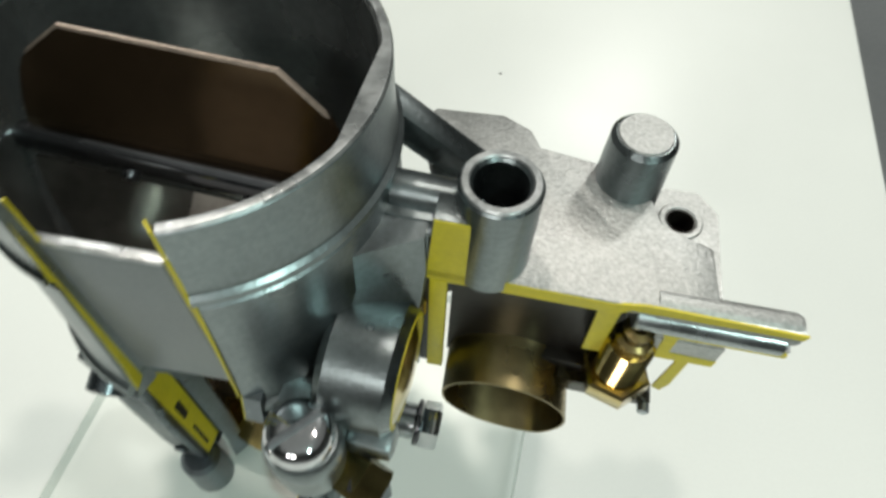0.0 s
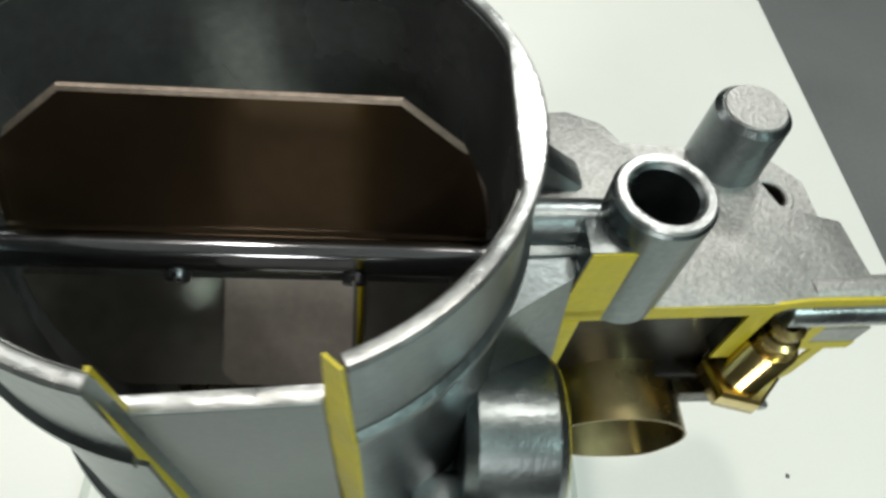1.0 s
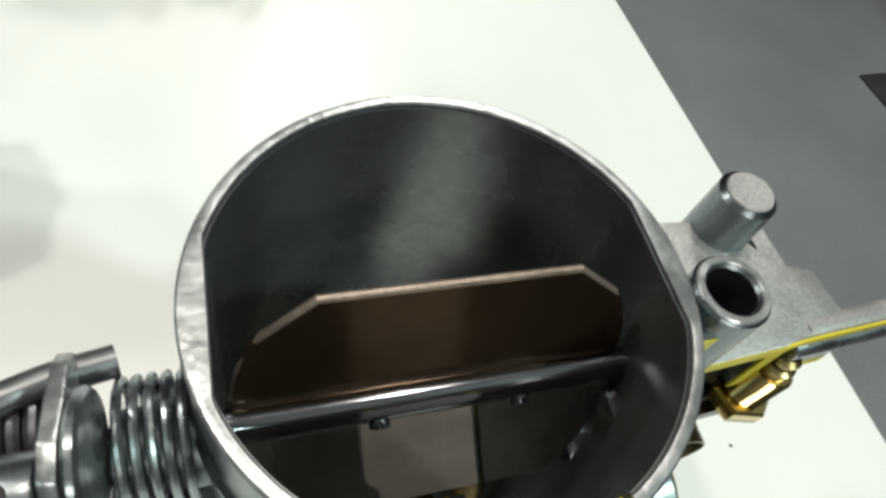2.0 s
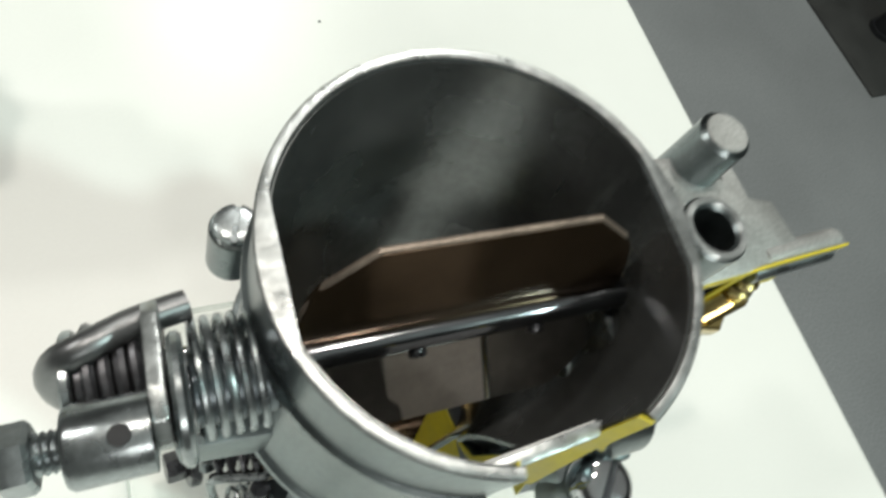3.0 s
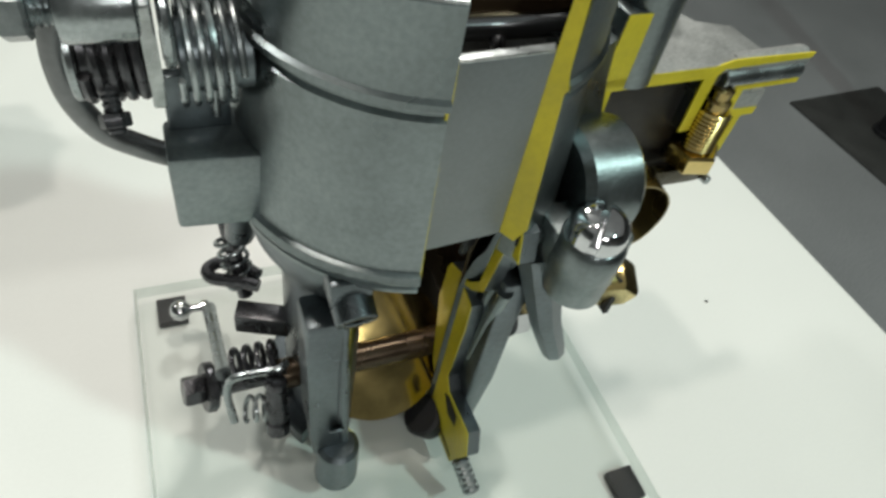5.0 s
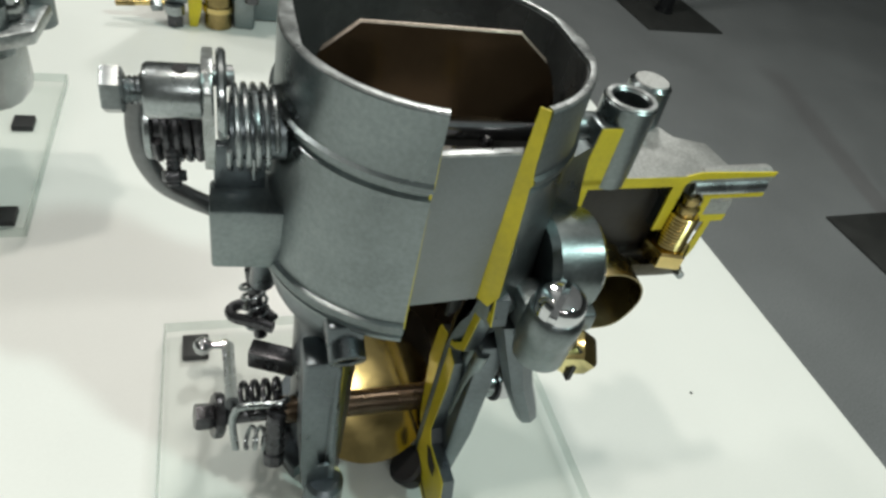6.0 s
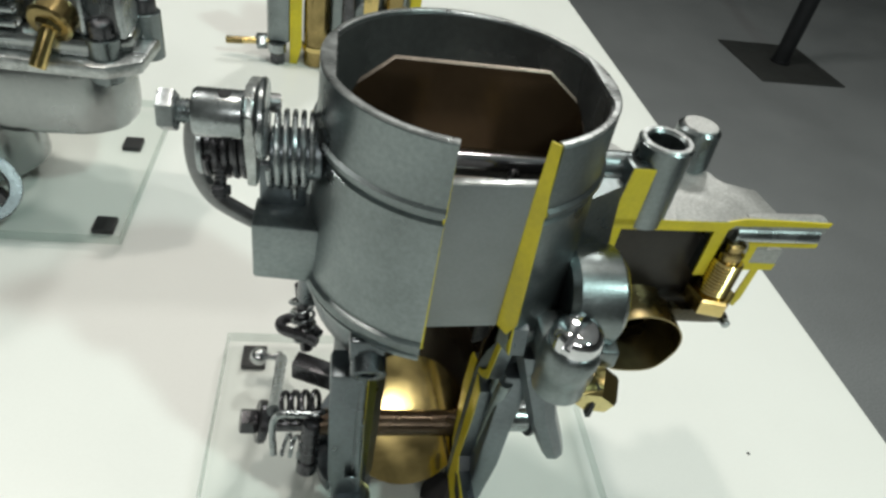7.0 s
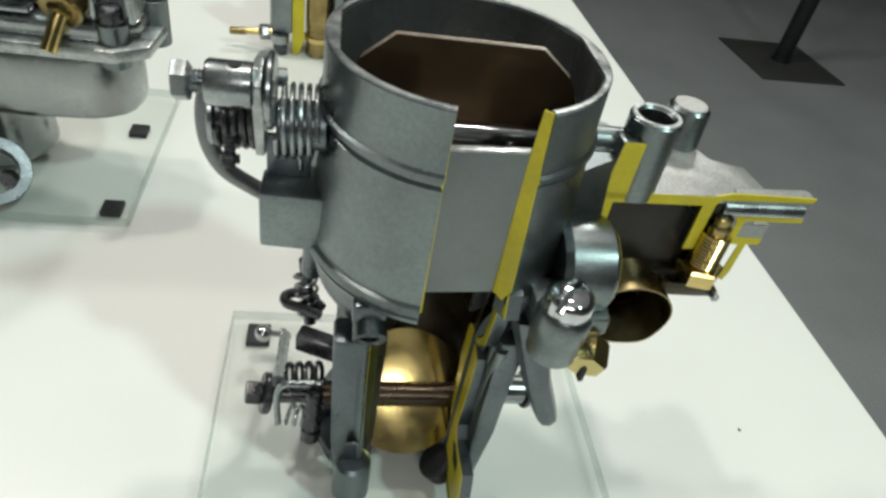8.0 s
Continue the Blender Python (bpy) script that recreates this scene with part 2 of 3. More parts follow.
    c, s = math.cos(radians(turn)), math.sin(radians(turn))
    u, v = u * c + v * s, v * c - u * s
    for side in (1, -1):
        n = 14
        lim = math.acos(min(0.99, slot))
        ang = [-lim + 2 * lim * i / n for i in range(n + 1)]
        ring = lambda rr, hh: [p0 + d * hh + (u * math.cos(a) * side + v * math.sin(a)) * rr for a in ang]
        inner = lambda hh: [p0 + d * hh + u * side * r * slot + v * math.sin(a) * r for a in ang]
        levels = [ring(r, 0), ring(r, h * (1 - dome)), ring(r * 0.95, h * (1 - dome * 0.55)), ring(r * 0.8, h * (1 - dome * 0.2)), [q.lerp(p0 + d * h + u * side * r * slot, 0.3) for q in ring(r * 0.75, h)]]
        k = n + 1
        verts = sum(levels, [])
        faces = [tuple(range(k)), tuple(range(len(verts) - 1, len(verts) - k - 1, -1))]
        for lv in range(4):
            for i in range(k):
                j = (i + 1) % k
                faces.append((lv * k + i, lv * k + j, (lv + 1) * k + j, (lv + 1) * k + i))
        grow(bm, verts, faces)
    rod(bm, p0, p0 + d * h * 0.45, r * 0.97, seg=24)
    return bm


def part(name, bm, mat, parent=None, label="", smooth=35):
    """One mesh object from millimetres, under a thing or a part."""
    bmesh.ops.recalc_face_normals(bm, faces=bm.faces)
    bmesh.ops.scale(bm, vec=(MM, MM, MM), verts=bm.verts)
    me = bpy.data.meshes.new(name)
    for f in bm.faces:
        f.smooth = True
    for e in bm.edges:
        if len(e.link_faces) == 2 and e.calc_face_angle(0) > radians(smooth):
            e.smooth = False
    bm.to_mesh(me)
    bm.free()
    me.materials.append(mat)
    ob = new(name, me)
    if parent:
        ob.parent = parent
    return tagged(ob, label)


def B():
    return bmesh.new()

# ---------------------------------------------------------------- the hall and the table
FLOOR_Z = -900.0


def structure(name, bm, mat, label, category="setting"):
    return tagged(part(name, bm, mat), label, category, kind="structure")


structure("floor", block(B(), (-6000, -6000, FLOOR_Z - 40), (9000, 9000, FLOOR_Z), 0), CARPET, "dark grey carpet floor of an exhibition hall", "floor")
# unseen ceiling and walls added to close the hall, pale to bounce light
structure("ceiling", block(B(), (-6000, -6000, 2600), (9000, 9000, 2700), 0), CEILING_PAINT, "unseen hall ceiling, pale to bounce light", "ceiling")
for nm, lo, hi in (("wall_north", (-6000, 9000, FLOOR_Z), (9000, 9100, 2600)), ("wall_south", (-6000, -6100, FLOOR_Z), (9000, -6000, 2600)),
                   ("wall_west", (-6100, -6000, FLOOR_Z), (-6000, 9000, 2600)), ("wall_east", (9000, -6000, FLOOR_Z), (9100, 9000, 2600))):
    structure(nm, block(B(), lo, hi, 0), WALL_PAINT, "unseen hall wall, pale grey to bounce light", "wall")

table = tagged(new("display_table"), "long white laminate display table with square edges", "table")
part("tabletop", prism(B(), [(-1500, -600), (224, -600), (164, 1500), (-1500, 1500)], -30, 0, "z", 1.2), LAMINATE, table)
part("panel", block(B(), (-1460, -560, FLOOR_Z), (130, 1460, -30), 1), LAMINATE, table)


def pole_stand(x, y, half):
    s = tagged(new("pole_stand"), "black round pole on a thin square steel floor plate", "stand", "pole stands")
    part("base_plate", block(B(), (-half, -half, 0), (half, half, 8), 2), STAND_BASE, s, "dark grey steel plate")
    part("pole", rod(B(), (0, 0, 8), (0, 0, 1100), 38, seg=32), BLACK_PAINT, s)
    part("collar", rod(B(), (0, 0, 8), (0, 0, 22), 46, seg=32), BLACK_PAINT, s)
    s.location = (x * MM, y * MM, FLOOR_Z * MM)
    s.rotation_euler = (0, 0, radians(3.3))
    return s


pole_stand(2070, 2690, 218)
pole_stand(2045, 915, 218)


def display_base(lo, hi, name_label, feet):
    """A clear sheet on small rubber feet."""
    s = tagged(new("acrylic_stand"), name_label, "stand", "acrylic stands")
    part("sheet", block(B(), (lo[0], lo[1], 3), (hi[0], hi[1], 8), 0.5), ACRYLIC, s, "clear acrylic sheet")
    for a, b in (((lo[0], lo[1]), (lo[0] + 0.5, hi[1])), ((hi[0] - 0.5, lo[1]), (hi[0], hi[1])), ((lo[0] + 0.5, lo[1]), (hi[0] - 0.5, lo[1] + 0.5)), ((lo[0] + 0.5, hi[1] - 0.5), (hi[0] - 0.5, hi[1]))):
        part("sheet_edge", block(B(), (*a, 3.2), (*b, 7.8), 0.1), ACRYLIC_EDGE, s, "hazy sawn acrylic edge")
    for x, y in feet:
        part("rubber_foot", block(B(), (x - 4.5, y - 5, 0.05), (x + 4.5, y + 5, 2.95), 0.4), RUBBER_AND_SHADE, s, "black rubber pad")
    return s


display_base((-65, -72), (71, 50), "clear acrylic plate on black rubber pads under the carburettor", [(-54.5, 43), (64, 43), (-55, -60), (66, -55)])
display_base((-265, 104), (-118, 225), "clear acrylic plate on black rubber pads on the white table", [(-129, 119), (-133, 188), (-255, 119)])

for x, y in ((139.8, 0.8), (30, 176.7)):
    part("speck", rod(B(), (x, y, 0.02), (x, y, 0.35), 0.7, 0.4, 10, 0.1), BLACK_PAINT, table, "tiny dark crumb")

# ---------------------------------------------------------------- the sectioned carburettor
carb = tagged(new("carburettor"), "cut-open grey cast carburettor with yellow section faces on a clear plate", "carburettor")


def shell(bm, levels, a0, a1, seg=72, flat=None):
    """A wall between an outer and an inner surface; levels of (height, outer, inner), inner side flattened left and right."""
    n = seg + 1
    rings = []
    for z, ro, ri in levels:
        ring_o, ring_i = [], []
        for i in range(n):
            a = radians(a0 + (a1 - a0) * i / seg)
            c, s = math.cos(a), math.sin(a)
            r = min(ri, flat / max(abs(c), 1e-3)) if flat else ri
            ring_o.append(bm.verts.new((ro * c, ro * s, z)))
            ring_i.append(bm.verts.new((r * c, r * s, z)))
        rings.append((ring_o, ring_i))
    for (o1, i1), (o2, i2) in zip(rings, rings[1:]):
        for k in range(seg):
            bm.faces.new((o1[k], o1[k + 1], o2[k + 1], o2[k]))
            bm.faces.new((i1[k + 1], i1[k], i2[k], i2[k + 1]))
        bm.faces.new((o1[0], o2[0], i2[0], i1[0]))
        bm.faces.new((o1[-1], i1[-1], i2[-1], o2[-1]))
    for o, i in (rings[0], rings[-1]):
        for k in range(seg):
            bm.faces.new((o[k], o[k + 1], i[k + 1], i[k]))
    return bm


CUT_R, CUT_L = -66.0, 257.8
horn = part("air_horn", shell(B(), [(150, 32.1, 31.2), (149.5, 32.6, 30.9), (140, 32.7, 30.8), (135.6, 33.0, 30.8), (135.0, 33.8, 30.8), (133.9, 33.9, 30.8), (133.6, 33.4, 30.8)], CUT_R, CUT_L, 110, 29.3), ZINC, carb)
part("rim", shell(B(), [(150.3, 32.0, 31.3), (150.25, 32.3, 31.05), (149.9, 32.62, 30.85)], CUT_R, CUT_L, 110, 29.25), ZINC_BRIGHT, horn, "bright machined rim edge")
barrel = part("barrel", shell(B(), [(133.55, 32.1, 30.6), (131.9, 32.1, 30.6), (131.3, 33.0, 30.6), (120, 33.5, 30.6), (104, 34.5, 29.5), (99.5, 34.9, 28.0)], CUT_R, CUT_L, 110), ZINC, carb)
part("bead", shell(B(), [(99.4, 34.9, 30), (98.9, 35.9, 30), (97.6, 36.3, 30), (96.6, 35.9, 30), (96.2, 34.6, 30), (95.4, 34.6, 30), (95.0, 35.4, 30), (93.8, 35.2, 30)], CUT_R, CUT_L, 110), ZINC, barrel, "cast bead above the lower flange")
part("bore", shell(B(), [(149.4, 30.95, 30.6), (120, 30.7, 30.3), (112, 29.8, 29.2), (106, 28.0, 27.0), (101, 25.8, 24.6), (96, 23.6, 22.6), (90, 22.2, 21.2), (84, 22.0, 21.0)], CUT_R + 1, CUT_L - 1, 110, 29.1), BORE, carb, "darker grey inner bore")

# section faces of the wall, painted yellow
def face_x(name, x, poly, thick=0.5, parent=None):
    return part(name, prism(B(), poly, x - thick, x, "x"), YELLOW, parent or carb, "yellow painted section face")


def ribbon(bm, levels, depth=(0.3, 0.25)):
    """A strip of paint from an inner to an outer edge, level by level."""
    rows = []
    for z, a, b in levels:
        rows.append([bm.verts.new((*a, z)), bm.verts.new((*b, z)), bm.verts.new((b[0] + depth[0], b[1] + depth[1], z)), bm.verts.new((a[0] + depth[0], a[1] + depth[1], z))])
    for p, q in zip(rows, rows[1:]):
        for k in range(4):
            bm.faces.new((p[k], p[(k + 1) % 4], q[(k + 1) % 4], q[k]))
    bm.faces.new(rows[0])
    bm.faces.new(rows[-1][::-1])
    return bm


part("section_face", ribbon(B(), [(150.1, (11.0, -28.4), (12.6, -29.8)), (138.0, (10.6, -28.6), (13.0, -30.2)), (136.4, (9.6, -27.9), (13.1, -30.4)), (134.3, (9.6, -27.9), (13.3, -31.0)), (132.8, (9.6, -27.9), (13.3, -30.3)),
                                 (120, (9.7, -27.7), (13.6, -31.2)), (104, (10.0, -27.4), (13.9, -32.4)), (100, (10.4, -27.2), (12.6, -31.2))]), YELLOW, carb, "yellow painted section face")
part("section_face", prism(B(), [(-31.2, 149.6), (-29.4, 149.6), (-28.9, 99), (-33.6, 97), (-33.0, 104), (-31.7, 132.6), (-32.3, 134)], -7.2, -6.78, "x"), YELLOW, carb, "thin yellow painted section edge")
# the plate that closes the milled slot
slot = part("slot_wall", prism(B(), [(-9, -30.4), (10.4, -29.0), (11.6, -26.8), (-9, -28.4)], 100.5, 140, "z", 0.25), ZINC_MILLED, carb)
part("slot_wall_edge", prism(B(), [(-8.8, -30.3), (10.3, -28.9), (11.3, -26.9), (-8.8, -28.4)], 139.9, 140.5, "z", 0.15), ZINC_BRIGHT, slot, "bright filed top edge")

# added sheet: light on the slot wall's inner face painted as pale colour
part("slot_lit_face", prism(B(), [(-8.6, -28.35), (10.8, -26.95), (10.9, -26.6), (-8.6, -28.0)], 101, 139.4, "z"), ZINC_LIT, slot, "pale sheet carrying the light on the slot wall's inner face")

# choke plate on its shaft
def choke_plate():
    bm = B()
    pts = []
    c0, lean = Vector((0, -5.0, 131.8)), radians(14.3)
    up = Vector((0, math.sin(lean), math.cos(lean)))
    out = []
    for i in range(64):
        a = math.tau * i / 64
        x, h = 28.0 * math.cos(a), 29.0 * math.sin(a)
        k = (abs(x) - 17.0) / 7.0
        top = 19.4 if k < 0 else 19.4 - 5.5 * k
        h = max(-2.0, min(top, h))
        out.append((x, h))
    out += [(17.0, 19.4), (-17.0, 19.4)]
    out.sort(key=lambda q: math.atan2(q[1], q[0]))
    nrm = Vector((0, -math.cos(lean), math.sin(lean)))
    front = [bm.verts.new(c0 + Vector((x, 0, 0)) + up * h + nrm * 0.7) for x, h in out]
    back = [bm.verts.new(c0 + Vector((x, 0, 0)) + up * h - nrm * 0.7) for x, h in out]
    bm.faces.new(front)
    bm.faces.new(back[::-1])
    n = len(out)
    for i in range(n):
        bm.faces.new((front[i], front[(i + 1) % n], back[(i + 1) % n], back[i]))
    bmesh.ops.remove_doubles(bm, verts=bm.verts, dist=0.01)
    return bm


choke = part("choke_plate", choke_plate(), BRONZE, carb, "glossy brown bronze choke flap")
lean = radians(14.3)
# below the shaft the flap's face is polished bright
half = [(28.0 * math.cos(math.pi + math.pi * k / 24), max(-20.6, 28.4 * math.sin(math.pi + math.pi * k / 24))) for k in range(1, 24)]
flap = prism(B(), half, 0, 1.2, "y")
bmesh.ops.transform(flap, verts=flap.verts, matrix=Matrix.Translation((0, -6.6, 131.0)) @ Matrix.Rotation(radians(-28), 4, "X"))
part("polished_half", flap, FLAP_FACE, choke, "polished lower half of the flap, leaning forward")
edge_line = []
for x, h in ((-27.8, 3), (-26.6, 8.4), (-23.6, 14.2), (-17.0, 19.4), (-8, 19.4), (0, 19.4), (8, 19.4), (17.0, 19.4), (23.6, 14.2), (26.6, 8.4), (27.8, 3)):
    edge_line.append((x, -5.0 + h * math.sin(lean), 131.8 + h * math.cos(lean)))
part("plate_edge", sweep(B(), edge_line, 0.6, 8), PLATE_EDGE, choke, "paler strip along the edge of the flap")
part("choke_shaft", rod(B(), (-44, -6.6, 131.0), (30, -6.6, 131.0), 2.4, seg=28), SHAFT_STEEL, carb, "dark polished steel choke shaft")
for x in (-9, 12):
    part("shaft_screw", slotted(B(), (x, -8.4, 129.6), (x, -9.8, 129.0), 1.5), STEEL_DARK, choke, "small dark screw")

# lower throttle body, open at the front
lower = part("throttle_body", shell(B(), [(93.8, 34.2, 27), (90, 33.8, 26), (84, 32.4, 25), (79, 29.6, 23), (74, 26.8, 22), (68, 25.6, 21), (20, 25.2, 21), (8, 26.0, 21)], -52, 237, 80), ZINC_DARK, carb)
part("mounting_flange", shell(B(), [(14, 30, 22), (13.4, 30.6, 22), (8.05, 30.6, 22)], -40, 215, 60), ZINC_DARK, lower)
part("throttle_bore", shell(B(), [(93, 23.4, 22.4), (80, 21.6, 20.8), (10, 20.98, 20.6)], -51, 234, 60), BORE_BROWN, lower, "brown tarnished throttle bore")
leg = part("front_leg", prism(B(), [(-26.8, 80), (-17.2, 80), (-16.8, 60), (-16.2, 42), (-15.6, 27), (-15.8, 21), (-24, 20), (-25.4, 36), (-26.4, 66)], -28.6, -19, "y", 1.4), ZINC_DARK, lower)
part("section_face", ribbon(B(), [(79, (-17.1, -27.0), (-17.1, -20.6)), (60, (-16.75, -27.0), (-16.75, -20.6)), (42, (-16.15, -27.0), (-16.15, -20.8)), (27, (-15.55, -27.0), (-15.55, -21.0))], (0.14, 0.0)), YELLOW, lower, "yellow painted section face")
# black inlays paint the shade of drilled passages; nothing is bored here
part("idle_slot", prism(B(), [(-25.5, 58), (-23.5, 58), (-23.5, 50), (-25.5, 50)], -17.0, -16.2, "x"), RUBBER_AND_SHADE, lower, "flat black inlay painted as a drilled passage's shade")
part("idle_slot", ribbon(B(), [(44, (-15.95, -25.4), (-15.95, -24.6)), (31, (-15.5, -25.6), (-15.5, -24.8))], (0.2, 0.0)), RUBBER_AND_SHADE, lower, "flat black inlay painted as a drilled passage's shade")
part("leg_boss", rod(B(), (-18.0, -28.3, 8.1), (-18.0, -28.3, 26), 5.9, 5.5, 28, 1.2), ZINC_DARK, lower)
part("leg_rib", sweep(B(), [(-18.6, -27.6, 78), (-18.2, -28.3, 58), (-17.6, -28.3, 38), (-17.0, -28.0, 27)], [1.1, 1.3, 1.3, 1.0], 12), ZINC_DARK, lower, "rounded cast leg edge")
part("leg_dimple", rod(B(), (-19.2, -29.4, 37), (-19.2, -30.1, 36.6), 2.0, seg=20, chamfer=0.3), ZINC_DARK, lower, "round cast dimple")
part("screw_lug", pipe(B(), (-18.2, -24, 90), (-18.0, -33.0, 86.0), 4.3, 2.4, 28, 4.0), ZINC_DARK, lower, "lug with a threaded hole")
part("lug_web", prism(B(), [(-23.0, 95), (-13.6, 95), (-14.6, 87.5), (-16.5, 85), (-21.0, 85), (-22.6, 87.5)], -30.5, -22, "y", 1.2), ZINC_DARK, lower)

# zigzag section through venturi and idle passage
zig = [(-31.8, 102.2), (-28.6, 103), (-25.4, 95.4), (-23.0, 77.4), (-19.2, 72.7), (-12.0, 69.3), (-9.4, 68.4), (-8.4, 65.6), (-7.6, 53), (-12.5, 29.2), (-15.2, 26.1), (-14.4, 13.0), (-16.2, 11.5), (-26, 8.9), (-35.0, 9.0),
       (-40.8, 24.3), (-38.0, 32.4), (-24.8, 31.2), (-21.8, 34.9), (-23.2, 57.8), (-22.8, 67.6), (-16.7, 69.0), (-21.5, 72.4), (-25.4, 76.6), (-28.3, 95.0), (-33.5, 95.4)]
face_x("section_face", 14.0, zig, 0.25)
part("section_wall", prism(B(), zig, 14.03, 17.5, "x"), ZINC_DARK, lower)
for y0, y1 in ((-24.5, -22.5), (-20.5, -19)):
    part("cast_rib", sweep(B(), [(18.2, y0 - 3, 78), (18.6, y0, 62), (18.6, y1, 44)], [1.9, 1.8, 1.5], 14), ZINC, lower, "round cast rib")
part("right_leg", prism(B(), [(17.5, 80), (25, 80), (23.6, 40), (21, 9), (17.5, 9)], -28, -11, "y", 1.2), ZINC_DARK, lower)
# more black inlays: passage shade painted on the section face
part("idle_slot", prism(B(), [(-23.2, 28.4), (-25.8, 30.4), (-31.4, 29.2), (-32.0, 24.9), (-27.2, 24.0)], 13.6, 13.74, "x"), RUBBER_AND_SHADE, lower, "flat black inlay painted as a drilled passage's shade")
part("idle_slot", prism(B(), [(-15.4, 25), (-17.4, 24), (-17.2, 15.2), (-25.8, 13.2), (-34.4, 11.8), (-34.4, 10.8), (-25.4, 12.0), (-16.0, 13.6)], 13.6, 13.74, "x"), RUBBER_AND_SHADE, lower, "flat black inlay painted as a drilled passage's shade")
part("idle_slot", prism(B(), [(-29.6, 101.6), (-31.5, 101.4), (-31.4, 98.4), (-29.8, 98.2)], 13.6, 13.74, "x"), RUBBER_AND_SHADE, lower, "flat black inlay painted as a drilled passage's shade")
part("mixture_screw", thread(B(), (15.0, -37.5, 15), (16.5, -45.5, 9.8), 2.6, 1.5), STEEL, lower, "coiled steel screw tip")
part("rubber_bush", rod(B(), (14, -20.5, 8.05), (9.4, -20.5, 13.5), 6.3, seg=28, chamfer=1), RUBBER_AND_SHADE, lower, "black rubber bush")


def throttle_disc():
    bm = B()
    c0 = Vector((-1.5, -6.5, 32))
    nrm = Vector((0.0, -0.71, 0.70)).normalized()
    side = Vector((0, 0.70, 0.71)).cross(nrm).normalized()
    up = nrm.cross(side)
    rings = []
    for k in range(7):
        f = k / 6
        rings.append([bm.verts.new(c0 + side * 20.3 * f * math.cos(a) + up * 20.6 * f * math.sin(a) + nrm * (1.3 * (1 - f * f))) for a in (math.tau * i / 48 for i in range(48))] if k else [bm.verts.new(c0 + nrm * 1.3)])
    back = [bm.verts.new(v.co - nrm * 1.6) for v in rings[-1]]
    for i in range(48):
        j = (i + 1) % 48
        bm.faces.new((rings[0][0], rings[1][i], rings[1][j]))
        for k in range(1, 6):
            bm.faces.new((rings[k][i], rings[k + 1][i], rings[k + 1][j], rings[k][j]))
        bm.faces.new((rings[6][i], back[i], back[j], rings[6][j]))
    bm.faces.new(back)
    return bm


part("throttle_disc", throttle_disc(), BRASS, carb, "polished brass throttle disc")
part("throttle_shaft", rod(B(), (-30, -7.6, 31.6), (19, -7.6, 31.6), 4.2, seg=32), BORE_BROWN, carb, "dark brown throttle shaft")

# ---- float chamber cover
cover = part("float_cover", prism(B(), [(41.5, -7), (88, -7), (93, -5), (92, 8), (82, 11), (79, 23), (58, 25), (56, 30), (50, 33), (36, 32), (33, 28), (40, 12)], 113.2, 116, "z", 0.5), ZINC_ROUGH, carb, "sandy cast float chamber cover")
# the lug is drilled through: two halves that meet across the hole
arc = [(89.2 + 3.2 * math.cos(math.pi * k / 10), 20.8 + 3.2 * math.sin(math.pi * k / 10)) for k in range(11)]
back_arc = [(x, 41.6 - y) for x, y in reversed(arc)]
part("cover_lug", prism(B(), [(82, -7), (97, -7), (97, 20.8)] + back_arc[::-1] + [(82, 20.8)], 100.5, 106.2, "z"), ZINC_ROUGH, cover)
part("lug_end", prism(B(), [(97, 20.8), (97, 24), (93, 29), (86, 29), (82, 24), (82, 20.8)] + arc[::-1], 100.5, 106.2, "z"), ZINC_ROUGH, cover)
part("lug_wall", prism(B(), [(79, -6.9), (92, -6.9), (91.5, 7), (82, 11), (78.5, 20)], 106, 113.5, "z", 0.5), ZINC_ROUGH, cover)
part("lug_hole", pipe(B(), (89.2, 20.8, 100.6), (89.2, 20.8, 106.6), 4.6, 3.1, 28), ZINC_ROUGH, cover, "drilled bolt hole with a dark bottom")
# near-black tube and disc paint the shade down the bolt hole
part("hole_wall_shade", pipe(B(), (89.2, 20.8, 100.8), (89.2, 20.8, 106.3), 3.12, 2.8, 28), CHAMBER_SHADE, cover, "bolt hole wall with its shade put into the colour")
part("hole_floor_shade", rod(B(), (89.2, 20.8, 100.7), (89.2, 20.8, 101.3), 2.85, seg=24, chamfer=0.02), CHAMBER_SHADE, cover, "bolt hole floor with its shade put into the colour")
part("boss_tube", pipe(B(), (52, -1.2, 113.3), (52, -1.2, 136), 6.9, 4.5, 36, 18, 0.7), ZINC, cover, "open threaded boss")
part("boss_edge", pipe(B(), (52, -1.2, 135.6), (52, -1.2, 136.25), 6.5, 5.0, 36, chamfer=0.25), ZINC_BRIGHT, cover, "bright worn top edge of the boss")
# black plug paints the shade at the bottom of the boss
part("boss_floor", rod(B(), (52, -1.2, 114), (52, -1.2, 118.5), 4.6, seg=24), RUBBER_AND_SHADE, cover, "black disc painted as the shade down the boss")
stud = part("stud", rod(B(), (76, 21.6, 103), (76, 21.6, 128), 7.0, 6.2, 36, 0.9), ZINC, cover, "cast solid stud")
part("stud_face", rod(B(), (76, 21.6, 127.9), (76, 21.6, 128.4), 5.1, 5.0, 32, 0.15), ZINC_ROUGH, stud, "sawn pale end face")
part("bridge", rod(B(), (33, 1.0, 127), (47, 0.5, 127), 3.6, seg=24), ZINC, cover, "round rib between barrel and boss")
part("bridge_web", prism(B(), [(33, 112), (43, 114), (43, 127), (33, 127)], -4.5, 3, "y", 0.6), ZINC, cover)
part("rear_strut", prism(B(), [(27.8, 134), (50, 116.5), (50, 113.4), (43, 113.4), (27.8, 125)], 14.8, 21.3, "y", 1.6), ZINC, cover, "slanting cast strut")
